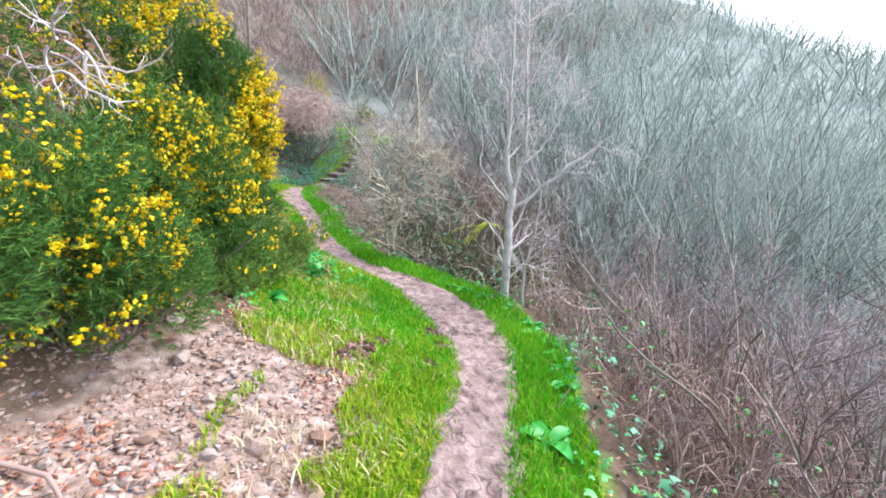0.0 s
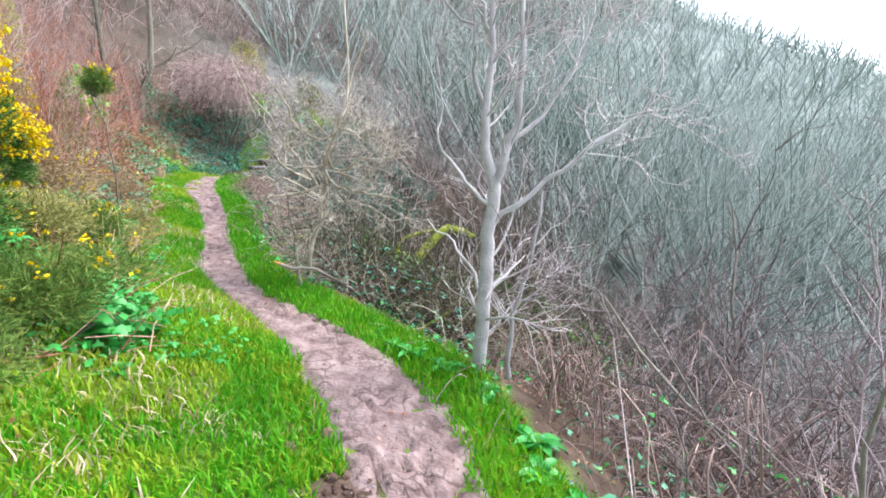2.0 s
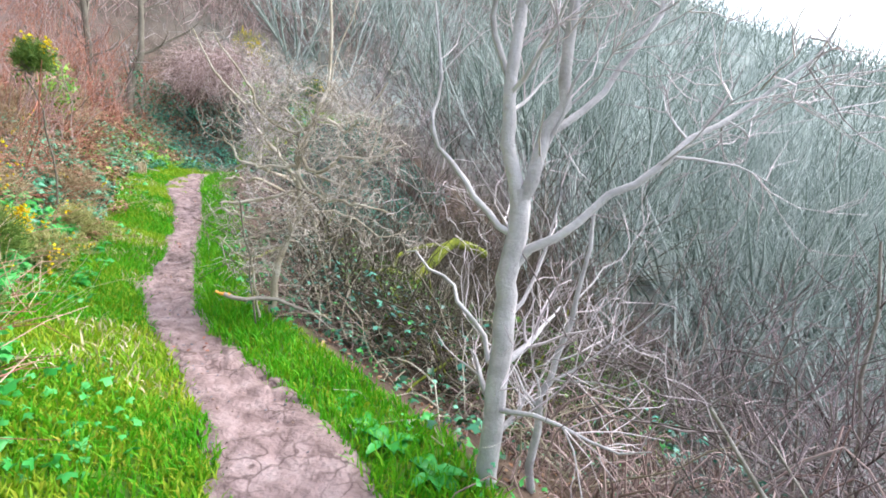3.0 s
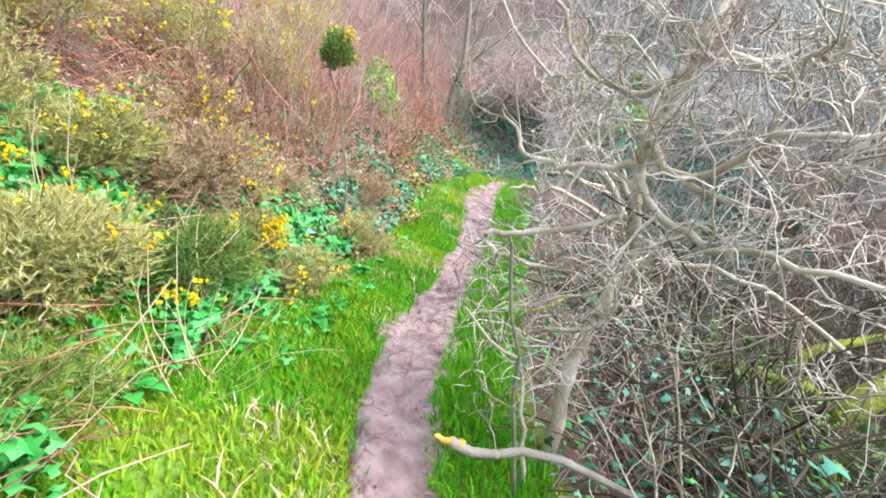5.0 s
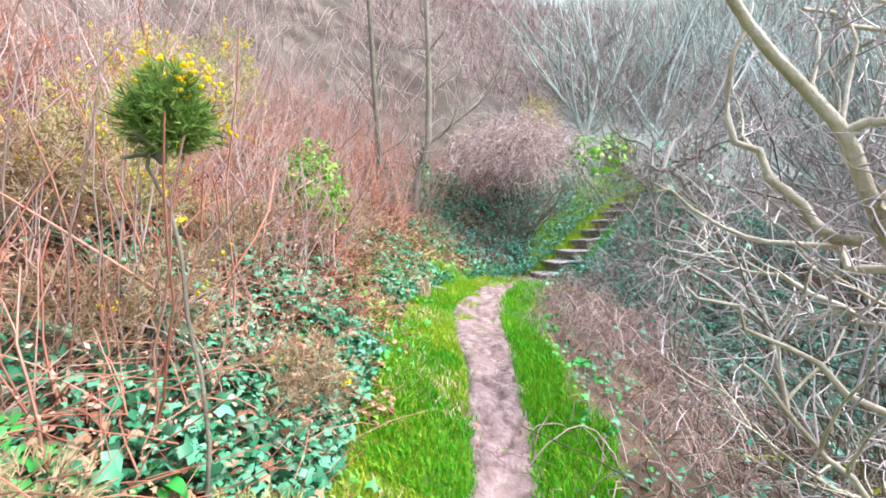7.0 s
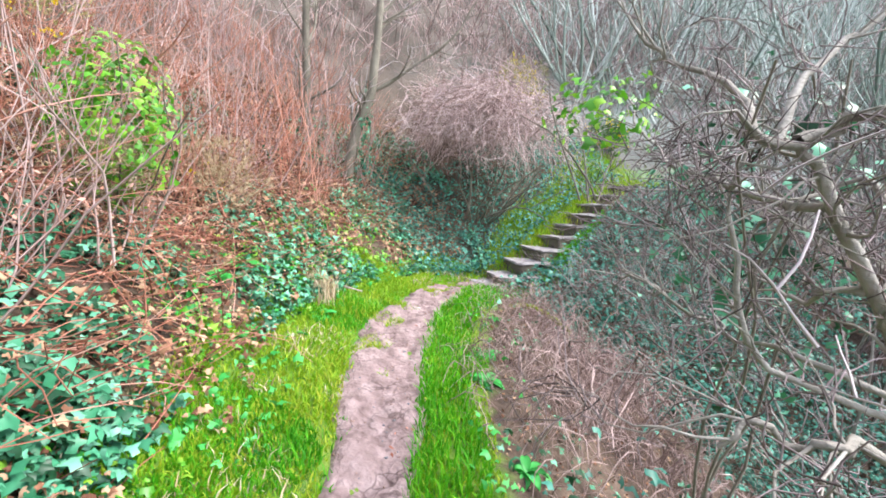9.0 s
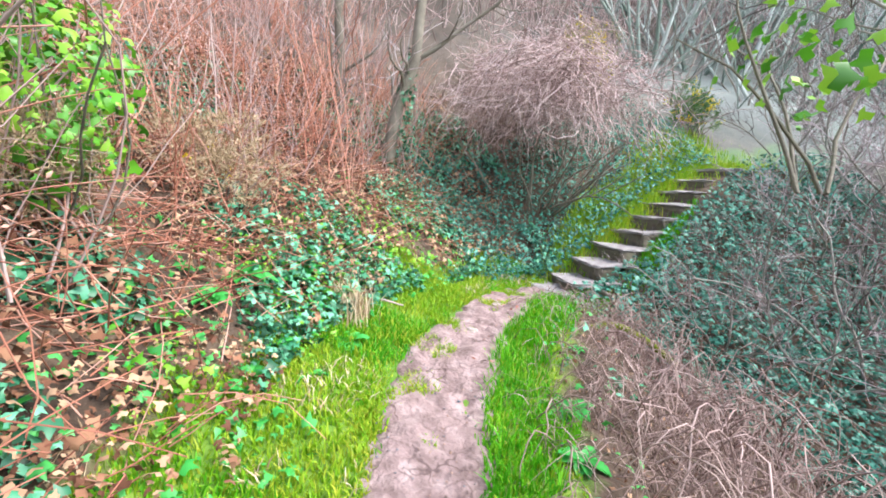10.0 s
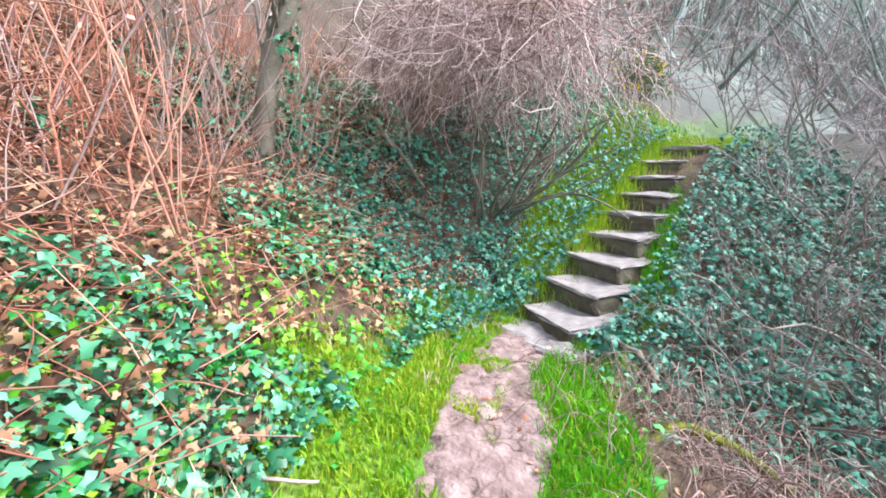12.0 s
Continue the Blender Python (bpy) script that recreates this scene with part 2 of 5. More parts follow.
def grow(r, start, way, length, radius, n=6, wander=.25, lift=0.0, tip=.25):
    """One wandering limb."""
    P, d = [np.array(start, float)], unit(way)
    step = length / (n - 1)
    for _ in range(n - 1):
        d = unit(d + r.normal(0, wander, 3) + np.array([0, 0, lift]))
        P.append(P[-1] + d * step)
    return np.array(P), radius * np.linspace(1, tip, n)


def offshoot(r, line, lo=.3, hi=.95, spread=.9):
    """A place on a limb, a way to branch off, and its thickness there."""
    P, R = line
    f = r.uniform(lo, hi) * (len(P) - 1)
    i = min(int(f), len(P) - 2)
    t = f - i
    along = unit(P[i + 1] - P[i])
    side = unit(np.cross(along, r.normal(size=3)))
    return P[i] * (1 - t) + P[i + 1] * t, unit(along + spread * side), R[i] * (1 - t) + R[i + 1] * t


def leaves(P, N, size, r, shape="ivy", fold=.25, tilt=.5):
    """Leaves at places P, facing N, each of 4 or 6 triangles."""
    n = len(P)
    N = N + r.normal(0, tilt, (n, 3))
    N /= np.linalg.norm(N, axis=1, keepdims=True) + 1e-9
    A = np.cross(N, r.normal(size=(n, 3)))
    A /= np.linalg.norm(A, axis=1, keepdims=True) + 1e-9
    B = np.cross(N, A)
    if shape == "ivy":
        pts = np.array([(0, 0, 0), (.45, -.15, -1), (.55, .35, -1), (.22, .45, -.3), (0, 1, -.6), (-.22, .45, -.3), (-.55, .35, -1), (-.45, -.15, -1)])
        tri = np.array([(0, 1, 2), (0, 2, 3), (0, 3, 4), (0, 4, 5), (0, 5, 6), (0, 6, 7)])
    else:
        pts = np.array([(0, 0, 0), (.28, .4, -.6), (0, 1, -1.2), (-.28, .4, -.6), (0, .45, 0)])
        tri = np.array([(4, 0, 1), (4, 1, 2), (4, 2, 3), (4, 3, 0)])
    s = (size * (.5 + 1.0 * r.uniform(0, 1, n) ** 2))[:, None, None]
    V = P[:, None] + s * (pts[:, 0, None] * A[:, None] + pts[:, 1, None] * B[:, None] + fold * pts[:, 2, None] * N[:, None])
    F = (np.arange(n) * len(pts))[:, None, None] + tri
    return V.reshape(-1, 3), F.reshape(-1, 3)


def blades(P, height, r, width=.006, lean=.5, up=None):
    """Grass blades: bent strips of three triangles."""
    n = len(P)
    h = (height * r.uniform(.45, 1.3, n))[:, None]
    a = r.uniform(0, 2 * np.pi, n)
    side = np.stack([np.cos(a), np.sin(a), np.zeros(n)], 1) * (width * r.uniform(.6, 1.4, n))[:, None]
    b = r.uniform(0, 2 * np.pi, n)
    bend = np.stack([np.cos(b), np.sin(b), np.zeros(n)], 1) * (lean * r.uniform(.2, 1.2, n))[:, None]
    Z = np.array([0, 0, 1.]) if up is None else up
    mid = P + h * (.55 * Z + .25 * bend)
    tip = P + h * (.9 * Z + .85 * bend)
    V = np.stack([P - side, P + side, mid - .8 * side, mid + .8 * side, tip], 1).reshape(-1, 3)
    k = (np.arange(n) * 5)[:, None]
    F = np.concatenate([k + [0, 1, 3], k + [0, 3, 2], k + [2, 3, 4]])
    return V, F


# ---- the lie of the land ----
# Centre line of the path: x, y, height, half width.
LINE = np.array([
    (14, -60, 0, .2), (6, -25, 0, .2), (3.2, -8, .1, .22), (1.9, -1, .1, .24), (1.3, 2, .07, .24), (.98, 3.85, .04, .25), (.95, 4.85, .03, .22),
    (.83, 5.68, .02, .24), (.54, 6.28, 0, .35), (.1, 6.9, .02, .34), (-.45, 7.38, .09, .25), (-1.35, 7.98, .14, .2),
    (-1.9, 8.35, .17, .21), (-2.55, 9.08, .19, .27), (-3.12, 9.85, .21, .2), (-3.75, 10.72, .28, .2), (-4.17, 11.25, .42, .22),
    (-5.1, 12.33, .6, .28), (-5.92, 13.1, .7, .36), (-6.25, 13.73, .84, .33), (-6.46, 14.42, .9, .3), (-6.78, 15.1, .86, .26),
    (-6.85, 15.75, .76, .33), (-6.62, 16.25, .8, .3), (-6.4, 17.2, 1.3, .3), (-6.25, 18.3, 1.85, .3), (-6.1, 19.3, 2.38, .3),
    (-5.6, 20.6, 2.55, .3), (-4.2, 23, 2.7, .3), (0, 30, 3, .3), (8, 40, 3.4, .3), (22, 54, 4, .3), (70, 100, 5, .3)])


def resample(line, step=.18):
    out = []
    for a, b in zip(line[:-1], line[1:]):
        n = max(1, min(14, int(np.hypot(*(b - a)[:2]) / step)))
        out += [a + (b - a) * k / n for k in range(n)]
    out = np.array(out + [line[-1]])
    for _ in range(3):
        out[1:-1] = .25 * out[:-2] + .5 * out[1:-1] + .25 * out[2:]
    return out


CURVE = resample(LINE)


def along(X, Y):
    """Signed distance from the path (left is positive), path height, half width, and the y of the nearest path point."""
    X, Y = np.asarray(X, float).ravel(), np.asarray(Y, float).ravel()
    S, Z, W, U = (np.empty(len(X)) for _ in range(4))
    A, D = CURVE[:-1], np.diff(CURVE, axis=0)
    for c in range(0, len(X), 4000):
        x, y = X[c:c + 4000, None], Y[c:c + 4000, None]
        t = np.clip(((x - A[:, 0]) * D[:, 0] + (y - A[:, 1]) * D[:, 1]) / (D[:, 0] ** 2 + D[:, 1] ** 2), 0, 1)
        dx, dy = x - A[:, 0] - t * D[:, 0], y - A[:, 1] - t * D[:, 1]
        d2 = dx * dx + dy * dy
        k = d2.argmin(1)
        i = np.arange(len(k))
        sign = np.sign(D[k, 0] * dy[i, k] - D[k, 1] * dx[i, k])
        S[c:c + 4000] = np.sqrt(d2[i, k]) * sign
        Q = A[k] + t[i, k][:, None] * D[k]
        Z[c:c + 4000], W[c:c + 4000], U[c:c + 4000] = Q[:, 2], Q[:, 3], Q[:, 1]
    return S, Z, W, U


def ground(X, Y, rough=True):
    X, Y = np.asarray(X, float).ravel(), np.asarray(Y, float).ravel()
    S, Z, W, U = along(X, Y)
    verge = np.interp(U, [-5, 3, 6, 7, 9, 11, 13, 14.5, 16, 18], [1.7, 1.7, 1.6, 1.2, .75, .8, .6, .45, .3, .3])
    vslope = np.interp(U, [0, 6, 8, 11, 13, 15], [.24, .28, .32, .2, .25, .3])
    bslope = np.interp(U, [0, 6, 9, 13, 16, 19, 30], [.75, .75, .9, .95, 1.0, .85, .72])
    L = np.maximum(S - W, 0)
    left = vslope * np.minimum(L, verge) + bslope * np.clip(L - verge, 0, 14) + .55 * np.clip(L - verge - 14, 0, 60)
    R = np.maximum(-S - W, 0)
    shelf = np.interp(U, [0, 6, 10, 13, 15, 17], [.55, .5, .5, .6, .5, .25])
    right = -.06 * np.minimum(R, shelf) - .62 * np.clip(R - shelf, 0, 9) - .25 * np.clip(R - shelf - 9, 0, 12)
    h = Z + left + right
    # the hill across the valley
    crest = np.interp(X, [-40, 0, 10, 16, 22.5, 28.4, 32.6, 45, 80], [60, 32, 23.5, 18.4, 13.2, 10.7, 9.3, 6.8, 3.5])
    far = np.minimum(-9 + .7 * (-.3 * X + .95 * Y - 11), crest)
    soft = 1.5
    both = np.maximum(h, far) + soft * np.log1p(np.exp(-np.abs(h - far) / soft)) * np.clip(R / 12, 0, 1)
    h = np.where(S < 0, np.where(R > 1.5, h + (both - h) * np.clip((R - 1.5) / 3, 0, 1), h), np.where(Y > 24, np.maximum(np.minimum(h, crest), far), h))
    away = np.clip((Y - 24) / 6, 0, 1)
    h = h * (1 - away) + away * np.maximum(np.minimum(h, crest), far)
    if rough:
        off = np.clip((np.abs(S) - W) / .5, 0, 1)
        h = h + off * (.10 * (vnoise(X * 1.1, Y * 1.1, 1) - .5) + .05 * (vnoise(X * 4, Y * 4, 2) - .5))
        h = h + np.clip((np.abs(S) - 3) / 6, 0, 1) * 1.2 * (vnoise(X * .15, Y * .15, 3) - .5)
        h = h - .035 * np.clip(1 - np.abs(S) / (W + .04), 0, 1) ** .5
    return h


def gz(x, y):
    return float(ground([x], [y])[0])


def gnormal(X, Y):
    e = .06
    z = ground(X, Y, False)
    dx = (ground(X + e, Y, False) - z) / e
    dy = (ground(X, Y + e, False) - z) / e
    N = np.stack([-dx, -dy, np.ones(len(dx))], 1)
    return N / np.linalg.norm(N, axis=1, keepdims=True)


def axis_steps(lo, a, b, hi, fine):
    inner = np.arange(a, b, fine)
    def out(d):
        v, s = [], fine
        t = 0
        while t < d:
            s *= 1.13
            t += min(s, 4)
            v.append(t)
        return np.array(v)
    return np.concatenate([(a - out(a - lo))[::-1], inner, b + out(hi - b)])


# Bare earth broken out of the turf: x, y, radius.
EARTH = ((.45, 5.6, .11), (.47, 5.16, .07), (.02, 4.95, .12), (.06, 5.2, .09), (-.05, 4.78, .08), (.28, 5.92, .13), (.34, 6.02, .1), (.3, 5.8, .1))


def build_ground():
    xs, ys = axis_steps(-130, -11, 4.5, 190, .11), axis_steps(-80, 0, 21, 230, .11)
    X, Y = np.meshgrid(xs, ys)
    Z = ground(X, Y)
    V = np.stack([X.ravel(), Y.ravel(), Z], 1)
    n = len(xs)
    i = (np.arange(len(ys) - 1)[:, None] * n + np.arange(n - 1)).ravel()
    me = mesh_np("ground", V, np.stack([i, i + 1, i + n + 1, i + n], 1), M_ground, True)
    S, Zp, W, U = along(V[:, 0], V[:, 1])
    wob = .35 * (vnoise(V[:, 0] * 2, V[:, 1] * 2, 5) - .5)
    lv = np.interp(U, [0, 3.8, 5, 6, 8, 10, 13, 15, 17], [.3, .6, 1.5, 1.7, 1.2, 1.0, .75, .6, .35]) + wob
    turf = ((S > -(W + .45 + .3 * wob)) & (S < W + lv)).astype(float)
    scree = ((U < 4.7) & (S > W + .35 + wob) & (S < 2.0 + wob)).astype(float)
    turf = np.where((scree > 0) | (U > 16.2), 0, turf)
    turf = np.where((U > 17.2) & (U < 23) & (S > W) & (S < W + .7 + wob), 1, turf)
    for x, y, rad in EARTH:
        turf = np.where(np.hypot(V[:, 0] - x, V[:, 1] - y) < rad + .06, 0, turf)
    # Where the haze-paled ground colour takes over, by distance from the path.
    haze = np.clip((np.hypot(V[:, 0] + 3, V[:, 1] - 10) - 10) / 5, 0, 1)
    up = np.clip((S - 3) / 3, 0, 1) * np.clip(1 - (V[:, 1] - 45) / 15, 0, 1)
    haze = haze * (1 - up)
    col = np.stack([turf, scree, haze, up], 1).astype(np.float32)
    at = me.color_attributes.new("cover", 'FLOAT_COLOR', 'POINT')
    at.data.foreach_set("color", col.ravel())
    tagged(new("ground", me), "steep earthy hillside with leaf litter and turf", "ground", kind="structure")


build_ground()


def build_path():
    C = CURVE[(CURVE[:, 1] > -3) & (CURVE[:, 1] < 16.3)]
    pts = [C[0]]
    for c in C[1:]:
        n = max(1, int(np.hypot(*(c - pts[-1])[:2]) / .025))
        a = pts[-1]
        pts += [a + (c - a) * (k + 1) / n for k in range(n)]
    C = np.array(pts)
    T = np.gradient(C[:, :2], axis=0)
    T /= np.linalg.norm(T, axis=1, keepdims=True)
    Nn = np.stack([-T[:, 1], T[:, 0]], 1)
    cols = 25
    v = np.linspace(-1, 1, cols)
    k = np.arange(len(C)) * .025
    edge = C[:, 3:4] * (1 + .22 * (vnoise(k * 2.2, k * 0 + 3, 4) - .5)[:, None] * 2) + .03
    edge_r = C[:, 3:4] * (1 + .16 * (vnoise(k * 2.2, k * 0 + 9, 6) - .5)[:, None] * 2) + .03
    E = np.where(v > 0, edge * v, edge_r * v)
    XY = C[:, None, :2] + E[:, :, None] * Nn[:, None]
    X, Y = XY[..., 0].ravel(), XY[..., 1].ravel()
    Z = ground(X, Y) + .042 - .045 * np.abs(np.tile(v, len(C))) ** 6
    Z += .034 * (vnoise(X * 6, Y * 6, 11) - .5) + .016 * (vnoise(X * 17, Y * 17, 12) - .5)
    ruts = np.clip(.16 - np.abs(vnoise(X * 5 + 1.5 * Y, Y * 6 - X, 13) - .5), 0, 1) * (vnoise(X * 2, Y * 2, 14) > .5)
    Z -= .16 * ruts
    mud = np.clip(1.6 * (1 - np.abs(Y - 6.9) / 1.7), .25, 1)
    crack = np.clip(1 - np.abs(vnoise(X * 9 + 4 * Y, Y * 5, 15) - .5) / .07, 0, 1) * (vnoise(X * 3, Y * 3, 16) > .42)
    Z -= .06 * np.maximum(mud, .5) * crack * (np.abs(np.tile(v, len(C))) < .9)
    i = (np.arange(len(C) - 1)[:, None] * cols + np.arange(cols - 1)).ravel()
    me = mesh_np("path", np.stack([X, Y, Z], 1), np.stack([i, i + cols, i + cols + 1, i + 1], 1), M_path, True)
    tagged(new("footpath", me), "narrow trodden pinkish clay footpath with worn ruts", "path", kind="structure")


build_path()


def scatter(n, x0, x1, y0, y1, keep):
    """Random ground places in a stretch of the plan that keep() lets through."""
    X, Y = rng.uniform(x0, x1, n), rng.uniform(y0, y1, n)
    S, Z, W, U = along(X, Y)
    ok = keep(S, W, U, X, Y)
    X, Y = X[ok], Y[ok]
    return np.stack([X, Y, ground(X, Y)], 1), S[ok], W[ok], U[ok]


# ---- grass ----
def grassy(name, label, n, material, box, keep, height, width, lean=.5):
    P, *_ = scatter(n, *box, keep)
    for x, y, rad in EARTH:
        far = np.hypot(P[:, 0] - x, P[:, 1] - y) > rad * (.5 + vnoise(P[:, 0] * 9, P[:, 1] * 9, 70))
        P = P[far]
    V, F = blades(P, height, rng, width, lean)
    tagged(new(name, mesh_np(name, V, F, material)), label, "grass", kind="stuff")


def clumpy(X, Y, s, seed, lim):
    return vnoise(X * s, Y * s, seed) > lim


LV = ([0, 3.8, 5, 6, 8, 10, 13, 15, 17], [.3, .6, 1.5, 1.7, 1.2, 1.0, .75, .6, .35])
grassy("verge_grass", "bright green grass on the valley-side verge", 330000, M_grass, (-7.5, 2.2, 1, 16),
       lambda S, W, U, X, Y: (S < -W + .05) & (U > 1) & (S > -W - .42 - .3 * (vnoise(X * 2, Y * 2, 21) - .5)), .10, .005, .8)
grassy("verge_grass", "lush green grass on the uphill verge", 420000, M_grass, (-9, 2, 3, 16.2),
       lambda S, W, U, X, Y: (S > W - .04) & (S < W + np.interp(U, *LV) + .5 * (vnoise(X * 2, Y * 2, 5) - .5)) & (U > 4.6) & clumpy(X, Y, 1.3, 31, np.where(U < 6.4, np.where(S < .8, .5, .76), np.where(U < 11, .3, .5))), .08, .005, .9)
grassy("pale_grass", "yellowed grass tufts beside the path", 380000, M_grass_y, (-9, 2, 2.5, 16.2),
       lambda S, W, U, X, Y: (S > W - .02) & (S < W + .3 * (U < 5) + np.interp(U, *LV) + .5 * (vnoise(X * 2, Y * 2, 5) - .5)) & (clumpy(X, Y, 1.6, 32, np.where(U < 6.4, .28, .5)) | ~clumpy(X, Y, 1.3, 31, np.where(U < 6.4, np.where(S < .8, .5, .76), np.where(U < 11, .3, .42)))) & ((U > 4.6) | (S < W + .42 + .5 * (vnoise(X * 2.5, Y * 2.5, 35) - .5)) | (clumpy(X, Y, 2.2, 35, .62) & (S < W + 1.1))), .07, .005, .9)
grassy("pale_grass", "yellow-green grass between the scree and the path", 75000, M_grass_y, (-1.6, 1.9, 1.6, 5.6),
       lambda S, W, U, X, Y: (S > W - .05) & (S < W + .62 + .6 * (vnoise(X * 2.5, Y * 2.5, 35) - .5)) & (U < 5.3) & clumpy(X, Y, 5, 36, .3), .075, .005, .9)
grassy("dry_grass", "bleached straw lying in the turf", 75000, M_straw, (-8, 2, 3, 16),
       lambda S, W, U, X, Y: (S > W + .02) & (S < W + .2 + np.interp(U, *LV)) & (U > 3.5) & clumpy(X, Y, 2.6, 71, np.where(U < 6.6, .42, .6)), .085, .0045, 1.2)
grassy("pale_grass", "grass islands on the worn bend of the path", 60000, M_grass_y, (-7.4, -5.2, 12.4, 15.6),
       lambda S, W, U, X, Y: (S > W - .36) & (S < W + .1) & (U > 12.7) & clumpy(X, Y, 5.5, 72, .56), .06, .005, .9)
grassy("verge_grass", "short turf along both sides of the path", 330000, M_grass_y, (-8, 2, 2, 16.2),
       lambda S, W, U, X, Y: (((S > W - .02) & (S < W + .1 + np.interp(U, *LV) + .35 * (vnoise(X * 2, Y * 2, 5) - .5)) & (U > 4.6)) | ((S < -W) & (S > -W - .45))) & (U < 16), .045, .005, 1.0)
grassy("verge_grass", "green tufts on the trodden edge of the path", 60000, M_grass, (-7.5, 2, 1.6, 16),
       lambda S, W, U, X, Y: (np.abs(S) > W - .09) & (np.abs(S) < W + .12) & (U < 15.6) & clumpy(X, Y, 3.5, 37, .48), .07, .005, .9)


# ---- stone steps ----
def box_mesh(name, sx, sy, sz, material, bevel=.015, seed=0, jag=.008):
    """A worn block, origin at its top front middle."""
    r = np.random.default_rng(seed)
    bm = bmesh.new()
    bmesh.ops.create_cube(bm, size=1)
    for v in bm.verts:
        v.co = Vector((v.co.x * sx, (v.co.y + .5) * sy, (v.co.z - .5) * sz))
    bmesh.ops.subdivide_edges(bm, edges=bm.edges[:], cuts=3, use_grid_fill=True)
    for v in bm.verts:
        v.co += Vector(r.normal(0, jag, 3))
    bmesh.ops.bevel(bm, geom=[e for e in bm.edges if e.calc_face_angle(0) > .9], offset=bevel, segments=1, affect='EDGES')
    me = bpy.data.meshes.new(name)
    bm.to_mesh(me)
    bm.free()
    me.materials.append(material)
    return me


def build_steps():
    flight = thing("stone_steps", "worn earth and stone steps climbing the mossy bank", "steps")
    for k in range(9):
        z = .93 + .191 * k
        x, y = -6.68 + (.40 * min(k, 5) / 5 if k < 6 else .40 + .02 * (k - 5)), 16.08 + .41 * k
        turn = -38 + 3.6 * k
        wide = .74 - .012 * k
        x += -.09 if k < 8 else .22
        deep = .62 if k < 8 else 1.2
        tread = part("tread", box_mesh("tread", wide, deep, .03, M_tread, .008, k), flight)
        tread.matrix_basis = pose(x, y, z, 1.0 * (k % 2), .8 * ((k * 7) % 3 - 1), turn)
        riser = part("riser", box_mesh("riser", wide - .01, .30, .26, M_riser, .02, k + 20), flight, "dark greenish-brown riser")
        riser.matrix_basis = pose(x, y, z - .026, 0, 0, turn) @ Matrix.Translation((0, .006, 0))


build_steps()


def rock(r, size, flat=.6):
    bm = bmesh.new()
    bmesh.ops.create_icosphere(bm, subdivisions=1, radius=1)
    cut = [unit(r.normal(size=3)) for _ in range(5)]
    for v in bm.verts:
        p = np.array(v.co)
        for c in cut:
            d = p @ c - r.uniform(.45, .75)
            if d > 0:
                p = p - c * d
        v.co = Vector(p * np.array([size, size * .75, size * flat]))
    me = bpy.data.meshes.new("stone")
    bm.to_mesh(me)
    bm.free()
    me.materials.append(M_stone)
    return me


